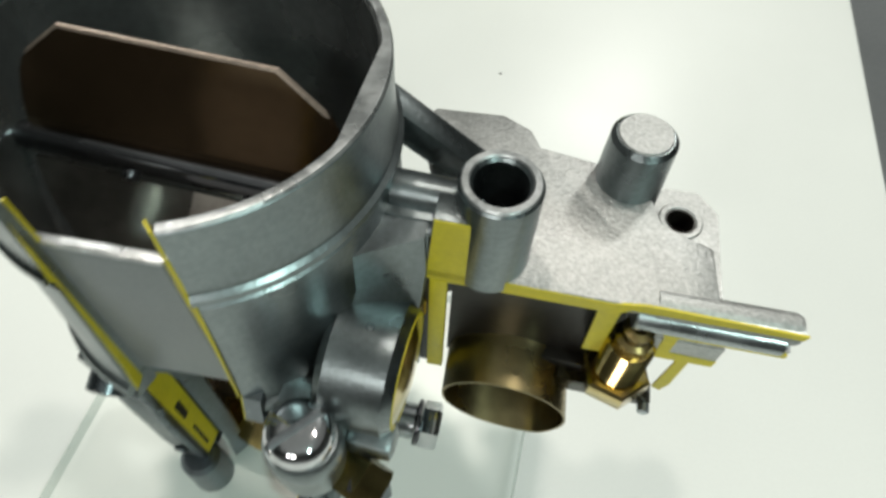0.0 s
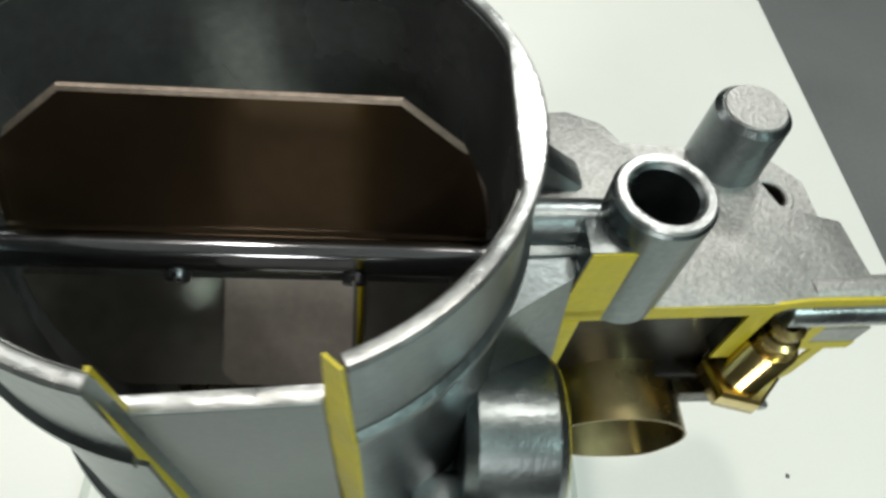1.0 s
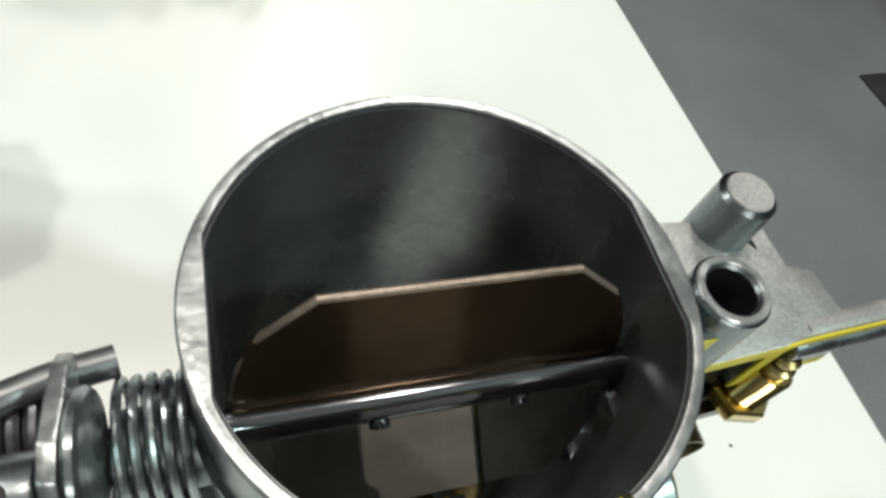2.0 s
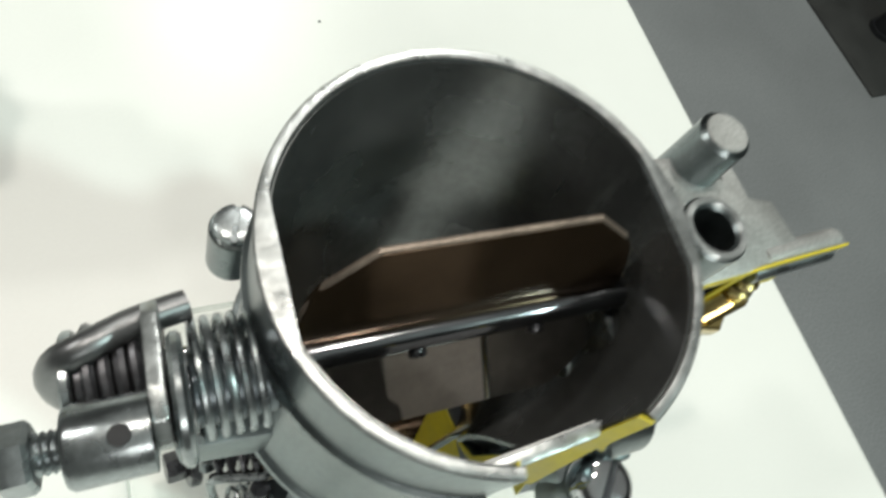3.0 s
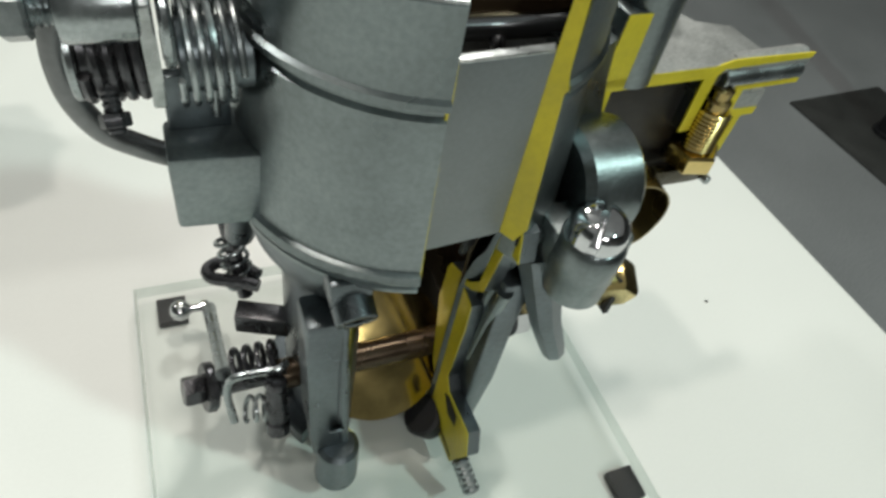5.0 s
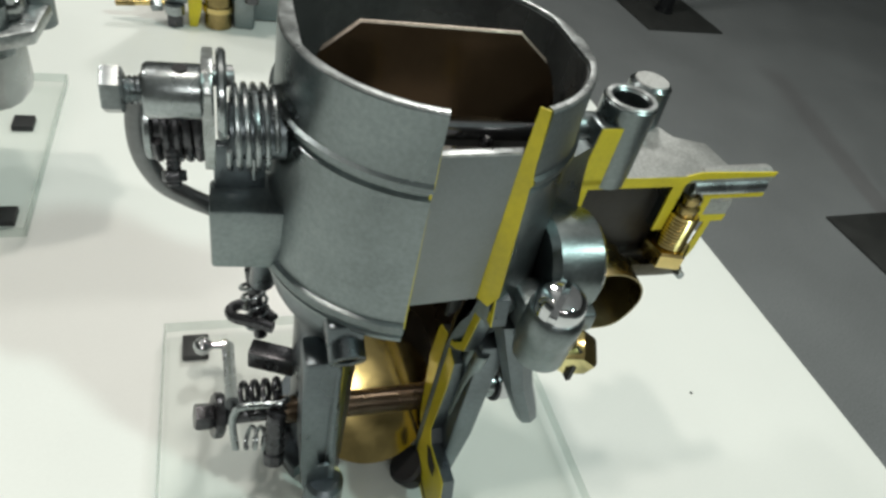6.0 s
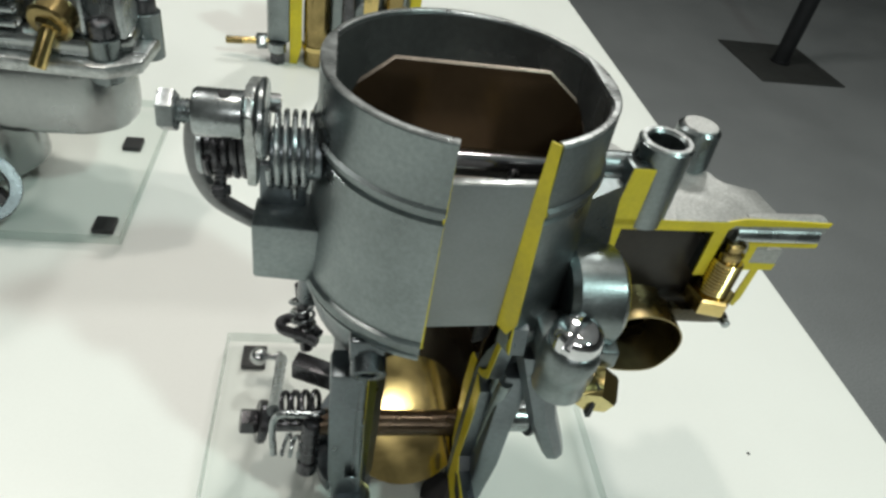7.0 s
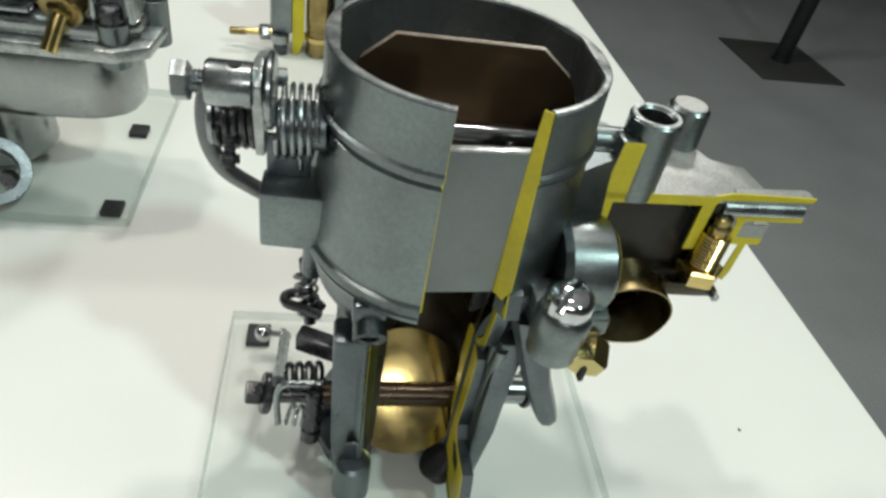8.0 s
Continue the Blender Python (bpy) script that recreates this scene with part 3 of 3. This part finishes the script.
part("section_block", prism(B(), [(42.4, 131.2), (49.7, 131.2), (50.2, 114.2), (41.3, 114.2)], -6.9, -1.5, "y", 0.15), ZINC, cover)
part("section_face", prism(B(), [(42.6, 131.0), (49.5, 131.0), (50.0, 114.2), (41.5, 114.2)], -7.15, -6.85, "y"), YELLOW, cover, "yellow painted section block")
part("side_skirt", prism(B(), [(33.5, 126), (42.3, 126), (41.2, 114), (43, 100), (44, 78), (38, 78), (32, 95)], -6.6, -2.0, "y", 0.6), ZINC, cover)


def face_y(poly, y=-7.15, thick=0.5, parent=cover):
    return part("section_face", prism(B(), poly, y, y + thick, "y"), YELLOW, parent, "yellow painted section face")


face_y([(41.2, 116.1), (41.2, 113.6), (43, 112.9), (72.5, 112.6), (72.8, 97), (76.2, 97), (76.4, 113.0), (78, 114.6), (83, 114.4), (86, 113.8), (107, 114.6), (107.4, 116.0), (84, 116.8), (80, 116.8), (74.5, 115.6)])
face_y([(84.2, 110.2), (107, 108.6), (107, 107.4), (88.2, 107.6), (88.2, 101.6), (97.2, 101.2), (97.0, 99.0), (92.8, 99.0), (92.6, 88), (91.6, 84.5), (89.8, 85.5), (90.6, 99), (86.0, 99.0), (85.8, 107)])
part("section_face", prism(B(), [(42.2, 113), (45.4, 113), (45.6, 76), (42.2, 76)], -7.3, -5.5, "y", 0.1), YELLOW, cover, "yellow painted passage wall")
part("section_face", prism(B(), [(36.2, 112), (37.8, 113), (37.2, 78), (34.2, 76)], -7.3, -6.3, "y", 0.1), YELLOW, cover, "yellow painted passage wall")
tube = part("emulsion_tube", rod(B(), (39.8, -8.0, 78), (40.0, -8.0, 101), 0.95, seg=14), STEEL, cover, "thin steel emulsion tube")
part("tube_head", thread(B(), (40.0, -8.0, 101), (40.0, -8.0, 106), 1.9, 1.2, 16), BRASS, tube, "small brass tube head")
# thin near-black sheet and wall: shade in passage and chamber as colour
part("passage", prism(B(), [(37.8, 112), (42.2, 112), (42.2, 77), (37.2, 77)], -6.7, -6.62, "y"), CHAMBER_SHADE, cover, "near-black sheet painted as the passage's shade")
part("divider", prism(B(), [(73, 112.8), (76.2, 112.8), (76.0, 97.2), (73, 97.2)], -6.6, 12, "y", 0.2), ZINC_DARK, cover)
back = part("chamber_back", shell(B(), [(113, 24, 22.5), (80, 24, 22.5)], 5, 175, 40), CHAMBER_SHADE, cover, "float chamber wall, its shade put into near-black colour")
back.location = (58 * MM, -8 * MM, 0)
part("pipe_wall", spin(B(), [(3.9, 0), (3.9, 28), (2.9, 28.4), (2.7, 0)], (79, -6.6, 111.9), (1, 0, 0), 28, 270, 90), ZINC_BRIGHT, cover, "half-cut fuel inlet pipe")
part("pipe_upper", spin(B(), [(2.3, 0), (3.0, 0.3), (3.0, 24), (2.6, 25), (2.2, 25)], (82, -4.4, 113.4), (1, 0, 0), 28), ZINC_ROUGH, cover, "pale cast fuel inlet pipe")
part("pipe_lining", rod(B(), (79, -6.2, 111.6), (105, -6.2, 111.4), 2.5, seg=24), STEEL, cover, "bluish steel inner tube")
# needle valve
valve = part("needle_valve", thread(B(), (81, -7.4, 92), (80.8, -7.4, 103.5), 4.7, 1.15, 28), BRASS, carb, "knurled brass needle valve")
part("valve_neck", spin(B(), [(0, 0), (3.4, 0), (3.6, 2.5), (2.6, 3.0), (2.9, 5.5), (1.6, 6), (1.4, 5), (0, 5)], (80.8, -7.2, 103.5), (0, 0, 1), 24), BRASS_DULL, valve)
part("valve_nut", hexagon(B(), (81.2, -7.4, 86.5), (81, -7.4, 92), 12.2, 12), BRASS, valve, "brass hexagon")
part("valve_pin", rod(B(), (81, -6.6, 83), (81, -6.6, 86.6), 0.9, seg=12), STEEL, valve)
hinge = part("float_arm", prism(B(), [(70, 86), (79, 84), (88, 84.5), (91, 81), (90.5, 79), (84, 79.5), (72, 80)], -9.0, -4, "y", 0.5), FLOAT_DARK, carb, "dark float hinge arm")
# added plate: the dark behind the float is put into its colour
part("arm_plate", prism(B(), [(65, 80.5), (79, 79.5), (79, 85), (74, 88), (65, 88)], -6.5, -2, "y", 0.6), CHAMBER_SHADE, hinge, "near-black plate closing the dark gap between arm and float")
# near-black sheet added across the chamber to paint its shade
part("chamber_side", prism(B(), [(46, 113), (76, 113), (76, 78), (46, 78)], -3.5, -2, "y"), CHAMBER_SHADE, cover, "float chamber wall, its shade put into near-black colour")
part("hinge_pin", rod(B(), (89.6, -11, 80.0), (89.6, -3.5, 80.0), 1.3, seg=16), STEEL, hinge, "bright hinge pin end")
# the float, cut by an upright plane so that one looks into it
def float_shell(levels, wall):
    """An oval tube open towards the front; levels of (back, swell) along its slanting axis."""
    bm = B()
    n = 56
    rings = []
    for back, swell in levels:
        for w in (0.0, wall):
            ring = []
            for k in range(n):
                a = math.tau * k / n
                bulge = 1.0 + 0.10 * math.exp(-((a - math.radians(305)) / 0.35) ** 2)
                rx, rz = 13.7 * swell * bulge - w, 11.6 * swell * bulge - w
                ring.append(bm.verts.new((60.0 - 0.12 * back + rx * math.cos(a), -12.0 + back, 76.4 + 0.24 * back + rz * math.sin(a))))
            rings.append(ring)
    outer, inner = rings[0::2], rings[1::2]
    for k in range(n):
        j = (k + 1) % n
        bm.faces.new((outer[0][k], outer[0][j], inner[0][j], inner[0][k]))
        for a, b in zip(outer, outer[1:]):
            bm.faces.new((a[k], b[k], b[j], a[j]))
        for a, b in zip(inner, inner[1:]):
            bm.faces.new((a[k], a[j], b[j], b[k]))
    bm.faces.new(outer[-1])
    bm.faces.new(inner[-1][::-1])
    return bm


flt = part("float", float_shell([(0, 1.0), (6, 0.99), (12.5, 0.97), (12.6, 1.0), (13.6, 1.0), (13.7, 0.97)], 0.45), BRASS_FLOAT, carb, "hollow brass float with its end cut away")
# same brass as the float; the shade at its back is painted dark brown
part("float_top", spin(B(), [(0, 0), (13.0, 0), (12.6, 3), (9.0, 13), (4, 14.5), (0, 14.6)], (58.3, 1.8, 79.8), (-0.12, 0.96, 0.24), 48), FLOAT_DARK, flt, "back of the float, its shade put into dark brown")

# cover, needle valve and hinge arm stand slightly turned to the barrel
PIVOT = Vector((45, -7.15, 0)) * MM
TURNED = Matrix.Translation((-0.0008, 0.0012, 0.0005)) @ Matrix.Translation(PIVOT) @ Matrix.Rotation(radians(3.4), 4, "Z") @ Matrix.Translation(-PIVOT)
for ob in (cover, valve, hinge):
    ob.matrix_basis = TURNED

# ---- front right: drain screw, boss, nozzle
boss = part("side_boss", rod(B(), (27, -19.8, 103.2), (41, -19.8, 103.2), 12.6, seg=56, chamfer=1.6), ZINC, carb, "round cast boss")
part("boss_rim", pipe(B(), (40.9, -19.8, 103.2), (41.15, -19.8, 103.2), 10.9, 10.0, 48, chamfer=0.05), YELLOW, boss, "yellow painted rim of the cut boss")
part("boss_lining", spin(B(), [(0, 0), (10.05, 0), (10.05, 0.12), (6, 0.9), (0, 1.2)], (40.9, -19.8, 103.2), (1, 0, 0), 44), BRASS, boss, "polished brass lining in the boss")
part("boss_step", prism(B(), [(-33.4, 97), (-27, 98), (-27, 89.5), (-31, 89), (-33.6, 91.5)], 33, 41.5, "x", 1.0), ZINC, boss, "small cast step under the boss")
def chamber_skirt():
    """The bowed wall between barrel and float chamber; levels of (height, edge x, edge y)."""
    bm = B()
    rows = []
    for z, x, y in ((127, 40.4, -6.6), (118, 41.0, -7.4), (112, 40.8, -9.6), (106, 40.2, -12.6), (98, 39.4, -15.0), (88, 38.2, -15.6), (78, 36.4, -14.6)):
        rows.append([bm.verts.new(q) for q in ((27, y - 9, z), (32, y - 5.5, z), (37, y - 2.2, z), (x - 0.6, y - 0.5, z), (x, y, z), (x - 0.2, -2, z), (27, -2, z))])
    for p, q in zip(rows, rows[1:]):
        for k in range(7):
            bm.faces.new((p[k], p[(k + 1) % 7], q[(k + 1) % 7], q[k]))
    bm.faces.new(rows[0])
    bm.faces.new(rows[-1][::-1])
    return bm


part("chamber_skirt", chamber_skirt(), ZINC, carb, "bowed cast wall of the float chamber")
part("boss_web", prism(B(), [(24, 113), (37, 112), (38.5, 92), (36, 80), (26, 84)], -20, -6, "y", 2.5), ZINC, carb)
plug = part("plug_housing", spin(B(), [(0, 0), (4.4, 0), (6.4, 2), (6.7, 8), (6.9, 8.3), (6.9, 16), (6.2, 17), (0, 17)], (27, -36.2, 86.5), (0, 0, 1), 36), ZINC, carb, "cast screw housing")
part("plug_web", prism(B(), [(20, 103), (33, 103), (33, 88), (22, 88)], -34, -25, "y", 1.0), ZINC, plug)
part("plug_screw", slotted(B(), (27, -36.2, 103.2), (27, -36.4, 109.2), 5.9, 0.16, 50, 0.45), CHROME, plug, "polished slotted screw")
part("nozzle", sweep(B(), [(23, -27, 92), (25.5, -28, 83), (30, -30, 68), (34.6, -30.8, 57.5), (37.0, -30.8, 52)], [5.6, 4.9, 4.0, 3.5, 3.0], 8), ZINC_DARK, carb, "slanting cast nozzle")
part("nozzle_web", prism(B(), [(22, 94), (30, 92), (31, 76), (27, 78)], -33, -29, "y", 0.8), ZINC_DARK, carb)
jet = part("jet_screw", hexagon(B(), (37.8, -33.0, 88.4), (35.6, -40.0, 86.2), 9.8, 20), BRASS, carb, "brass hexagon jet screw with a slot")
# black block paints the slot's shade; the hexagon itself is uncut
part("jet_slot", prism(B(), [(35.3, 81.0), (36.5, 81.0), (36.5, 91.9), (35.3, 91.9)], -40.25, -37.4, "y"), RUBBER_AND_SHADE, jet, "black inset block painted as the screw slot's shade")
part("jet_neck", thread(B(), (36.2, -24, 91.4), (36.4, -32.6, 88.1), 3.4, 1.0), STEEL_DARK, jet)
side = part("side_stud", rod(B(), (22, -6.5, 34), (38.5, -5.6, 32.6), 5.0, seg=28), STEEL, carb, "steel stud with a nut")
part("stud_washer", rod(B(), (38.6, -5.6, 32.6), (40.0, -5.5, 32.5), 6.4, seg=28), STEEL_DARK, side)
part("stud_nut", hexagon(B(), (40.1, -5.5, 32.5), (45.4, -5.2, 32.1), 11.5, 10), CHROME, side, "bright hexagon nut")

# ---- choke lever on the left
lever = part("choke_lever", prism(B(), [(-16.5, 138.5), (-17, 143), (-14.5, 146.0), (-10.5, 146.6), (-5, 144.8), (-0.5, 143.6), (1.8, 141.6), (1.0, 139.6), (-3, 139.4), (-3.5, 136), (-4.5, 129), (-7, 124.5), (-10, 123), (-13.4, 124.5), (-14.5, 130)], -46.4, -44.4, "x", 0.4), ZINC_BRIGHT, carb, "plated steel choke lever")
part("lever_disc", rod(B(), (-43.9, -11, 139.6), (-42.2, -11, 139.6), 8.4, seg=40, chamfer=0.5), STEEL, lever)
part("swivel", spin(B(), [(0, 0), (4.4, 0), (4.8, 0.6), (4.8, 9.0), (0, 9.0)], (-55.5, -14.6, 142.2), (1, 0, 0), 32), STEEL, lever, "steel cable swivel with a cross hole")
# black disc paints the hole's shade on the solid swivel
part("cable_hole", rod(B(), (-49.6, -15.2, 146.2), (-49.6, -15.3, 147.05), 1.25, seg=20, chamfer=0.05), RUBBER_AND_SHADE, lever, "flat black disc painted as the cable hole's shade")
part("clamp_bolt", hexagon(B(), (-62.0, -14.6, 142.0), (-58.6, -14.5, 142.0), 7.2, 20), STEEL, lever, "hexagon clamp bolt")
part("bolt_thread", thread(B(), (-58.8, -14.5, 142.0), (-54.8, -14.4, 142.1), 2.5, 0.8), STEEL, lever)
part("light_spring", coil(B(), (-42.0, -6.5, 130), (-33.0, -6.5, 130), 8.2, 0.62, 5.0), STEEL, carb, "coiled steel return spring")
part("spring_core", rod(B(), (-42, -7.5, 129.8), (-31, -7.5, 129.8), 5.6, seg=28), ZINC_DARK, carb, "cast shaft boss")
dark = part("dark_spring", coil(B(), (-55, -4, 129.5), (-46.6, -4, 129.5), 7.3, 0.9, 4.5), STEEL_DARK, carb, "dark wound return spring")
part("spring_drum", rod(B(), (-55.5, -4, 129.5), (-46.6, -4, 129.5), 6.6, seg=28), STEEL_DARK, dark)
part("spring_cap", rod(B(), (-57.0, -4, 129.5), (-55.6, -4, 129.5), 7.6, seg=32), STEEL, dark, "bright end washer")
part("hook_screw", thread(B(), (-52.2, -9.5, 128.5), (-52.0, -14.5, 121.4), 1.4, 0.9, 16), STEEL_DARK, dark)
part("hook_nut", hexagon(B(), (-52.1, -12.8, 124), (-52.0, -14.0, 122.2), 4.0, 10), STEEL_DARK, dark)
part("link_rod", sweep(B(), smooth_line([(-41, 2.5, 136), (-47.7, 0.8, 136.8), (-53.3, -1.6, 137.6), (-57.0, -2.2, 135.2), (-58.8, -2.6, 129), (-58.4, -2.8, 120.5), (-55.4, -2.6, 113.4), (-50, -2.4, 108.8), (-43, -1.5, 104.0)], 8), 2.15, 16), ROD_STEEL, carb, "bent grey steel link rod")
arm_block = part("side_block", prism(B(), [(-46.2, -12.4), (-31, -13.6), (-30, -6), (-32, 2), (-46, -1.5)], 97.0, 113.2, "z", 0.8), ZINC, carb, "square cast side block")
part("block_bracket", prism(B(), [(-45.0, 113.1), (-34.5, 113.1), (-34.5, 124), (-45, 124)], -4.5, -2.0, "y", 0.3), ZINC_DARK, arm_block)
part("bracket_rivet", rod(B(), (-37, -5.4, 116), (-37, -5.4, 122), 0.7, seg=12), STEEL, arm_block)
rear = part("rear_screw_post", rod(B(), (-31.5, 26, 96), (-30.5, 26.5, 109), 5.0, seg=28), ZINC, carb, "cast post with a slotted screw")
part("post_screw", slotted(B(), (-30.5, 26.5, 109), (-30.4, 26.6, 111.5), 4.2, 0.16, 75, 0.3), STEEL, rear)

# ---- throttle linkage low on the left
link = part("throttle_arm", sweep(B(), [(-43.2, 33, 13), (-43.0, 20, 19.5), (-42.8, 6, 27), (-42.6, -5, 33.5)], [2.1, 1.9, 1.9, 2.1], 12), STEEL, carb, "bright throttle arm")
part("ball_stud", spin(B(), [(0, -3.3), (1.4, -3.0), (2.5, -2.1), (3.2, -0.8), (3.3, 0.3), (2.8, 1.7), (1.6, 2.8), (1.2, 3.3), (1.2, 6.5), (2.2, 6.6), (2.2, 8.4), (0, 8.4)], (-51.6, 34.6, 12.2), (1, -0.1, 0.08), 28), CHROME, link, "polished ball stud")
fork = part("fork", sweep(B(), smooth_line([(-30.5, 8, 51), (-35, 10.5, 51), (-41.2, 13.5, 50.5), (-42, 17, 50.4), (-38, 18.6, 50.5), (-33, 15, 51), (-30.0, 11.5, 51)], 6), 1.7, 10), STEEL_DARK, carb, "dark forked spring carrier")
part("idle_spring", coil(B(), (-36, 18, 60), (-34.0, 13, 46), 3.4, 0.62, 4.5), STEEL, fork, "small idle screw spring")
part("idle_screw", rod(B(), (-36.2, 18.6, 66), (-33.6, 12, 43), 2.0, seg=16), STEEL_DARK, fork, "dark idle stop screw")
part("spring_post", rod(B(), (-32, 7, 96), (-33.5, 13, 66), 3.6, seg=20), ZINC_DARK, fork)
bar = part("stop_bar", prism(B(), [(-38, 3.5), (-17, -5), (-15, 0), (-36, 9)], 39, 46, "z", 0.6), STEEL_DARK, carb, "dark steel stop bar")
hexl = part("shaft_nut", hexagon(B(), (-53.5, -1, 22.5), (-48.4, -0.5, 21.6), 7.2, 15), STEEL_DARK, carb, "dark throttle shaft nut")
part("shaft_washer", rod(B(), (-48.3, -0.5, 21.6), (-45.5, -0.2, 21), 7.0, seg=24, chamfer=0.5), STEEL_DARK, hexl)
part("shaft_stub", rod(B(), (-45.6, -0.2, 21), (-24, 0, 21), 3.2, seg=20), STEEL_DARK, hexl)
clip = part("spring_clip", sweep(B(), smooth_line([(-42, -13, 22), (-42.6, -9, 31), (-40.5, -9, 37), (-34, -10.5, 39.5), (-29.5, -11.5, 41), (-27.5, -10, 40.5)], 6), 1.1, 10), STEEL, carb, "bent wire return spring clip")
part("return_spring", coil(B(), (-41, -3, 33), (-28, -6, 38), 4.4, 0.8, 4.2), STEEL_DARK, clip, "dark coiled return spring")
part("spring_tail", coil(B(), (-39, -14, 29), (-33, -14, 27.5), 3.2, 0.6, 2.5), STEEL, clip, "loose spring end")
stop = part("stop_screw", thread(B(), (-30.8, -14, 40), (-31.4, -18, 27), 2.9, 2.4, 20), STEEL_DARK, carb, "dark threaded stop screw")
part("screw_end", rod(B(), (-31.4, -18, 27), (-31.8, -19.6, 23), 3.1, seg=20, chamfer=0.6), STEEL_DARK, stop)
part("pivot_dot", rod(B(), (-24.2, -8, 42), (-23.0, -9.5, 41.5), 1.1, seg=14), CHROME, lower, "bright pin end")

# ---------------------------------------------------------------- the other carburettors on the table
def covered_carburettor():
    """Float bowl and cover with fuel union, seen beyond the main exhibit."""
    c = tagged(new("carburettor"), "complete grey cast carburettor with a brass fuel union", "carburettor")
    bowl = part("float_bowl", prism(B(), [(-250, 150), (-240, 132), (-160, 122), (-128, 124), (-116, 132), (-113, 146), (-118, 165), (-150, 178), (-240, 176)], 44, 76, "z", 5), ZINC_POLISHED, c)
    part("bowl_rim", prism(B(), [(-255, 120), (-116, 116), (-104, 124), (-102, 150), (-112, 176), (-255, 180)], 76.2, 82, "z", 1.6), ZINC_BRIGHT, c, "bright machined joint flange")
    top = part("cover", prism(B(), [(-250, 124), (-120, 121), (-108, 130), (-108, 150), (-116, 172), (-250, 176)], 82.2, 90, "z", 2.5), ZINC_POLISHED, c)
    part("cover_dome", prism(B(), [(-250, 128), (-150, 126), (-142, 134), (-142, 160), (-150, 170), (-250, 172)], 90.1, 112, "z", 5), ZINC_POLISHED, top)
    for k in range(4):
        part("cover_rib", block(B(), (-240, 121.5 + 0.2 * k, 86 + 5.5 * k), (-146, 128, 88.4 + 5.5 * k), 0.8), STEEL, top)
    part("union_seat", rod(B(), (-132, 128, 98), (-134, 119.5, 95), 8.4, seg=32, chamfer=1), BRASS_DULL, c, "brass hexagon union")
    union = part("fuel_union", pipe(B(), (-133.5, 121, 95), (-138.5, 113.0, 81), 3.0, 2.1, 24, 8), BRASS, c, "brass fuel union pipe")
    part("union_collar", hexagon(B(), (-132.6, 124, 97), (-134.2, 119, 93.5), 9, 5), BRASS_DULL, union)
    for x, y, z in ((-118, 126, 90), (-108, 150, 92)):
        sc = part("cover_screw", slotted(B(), (x, y, z), (x, y, z + 7), 5, 0.15, 40, 0.3), STEEL_DARK, c, "dark slotted cover screw")
        part("screw_boss", rod(B(), (x, y, 72), (x, y, z), 6.5, seg=24), ZINC, sc)
    for x in (-124, -110):
        part("cover_fin", block(B(), (x - 1.5, 124, 90), (x + 1.5, 168, 106), 1.2), STEEL, top)
    part("body", rod(B(), (-190, 160, 8.1), (-190, 160, 44.5), 26, 24, 40, 1.5), ZINC_POLISHED, c)
    flange = part("flange_ring", pipe(B(), (-176, 118, 18), (-172, 112, 24), 15, 10, 36), STEEL_DARK, c, "round throttle flange")
    part("flange_bolt", hexagon(B(), (-165, 112, 22), (-165, 108, 22), 7, 0), STEEL_DARK, flange)
    return c


def sectioned_carburettor():
    """A smaller sectioned carburettor farther back."""
    c = tagged(new("carburettor"), "small sectioned carburettor with yellow cut faces and brass tube", "carburettor")
    part("body", prism(B(), [(-52, 318), (24, 318), (24, 350), (-52, 350)], 0.2, 75, "z", 4), ZINC, c)
    for x0, x1 in ((-60, -52), (18, 25)):
        part("section_face", prism(B(), [(x0, 0.3), (x1 - 3, 0.3), (x1, 12), (x1, 80), (x0, 80)], 305, 308, "y", 0.4), YELLOW, c, "yellow painted section face")
    part("side_casting", prism(B(), [(-76, 318), (-74, 306), (-60, 305.2), (-60, 330)], 14, 78, "z", 2), ZINC, c)
    part("brass_tube", rod(B(), (-42.5, 310, 0.3), (-42.5, 310, 80), 8.6, seg=36), BRASS_DULL, c, "tarnished brass tube")
    part("tube_ring", pipe(B(), (-42.5, 310, 11), (-42.5, 310, 14.5), 9.6, 8.5, 36), BRASS, c, "bright brass ring")
    centre = part("centre_casting", prism(B(), [(-33, 306), (-20, 305), (-20, 318), (-33, 318)], 0.3, 78, "z", 2), ZINC, c)
    for x, z in ((-26, 26), (-12, 40), (2, 34), (10, 52)):
        part("casting_boss", rod(B(), (x, 318, z), (x, 306, z), 6.5, seg=24, chamfer=1), ZINC, centre)
    screw = part("side_screw", rod(B(), (-98, 310, 11), (-70, 310, 13), 2.2, seg=16), BRASS, c, "brass side screw with a dark tip")
    part("screw_tip", rod(B(), (-102, 310, 10.7), (-91, 310, 11.4), 2.5, seg=16), BRASS_DULL, screw)
    part("screw_nut", hexagon(B(), (-82, 310, 12), (-75, 310, 12.6), 9, 0), STEEL, screw)
    part("foot_nut", hexagon(B(), (-68, 306, 0.2), (-68, 306, 8), 9, 0), STEEL_DARK, c)
    part("foot_washer", rod(B(), (-68, 306, 8), (-68, 306, 14), 6, seg=24), STEEL, c)
    part("dark_float", rod(B(), (-22, 303, 20), (-22, 303, 75), 4.5, seg=24), STEEL_DARK, c)
    part("brass_jet", hexagon(B(), (-8, 302, 40), (-8, 302, 62), 9, 0), BRASS, c, "brass jet")
    part("brass_float", rod(B(), (8, 312, 34), (8, 312, 70), 8, seg=32), BRASS_DULL, c, "small brass float")
    return c


covered_carburettor()
sectioned_carburettor()
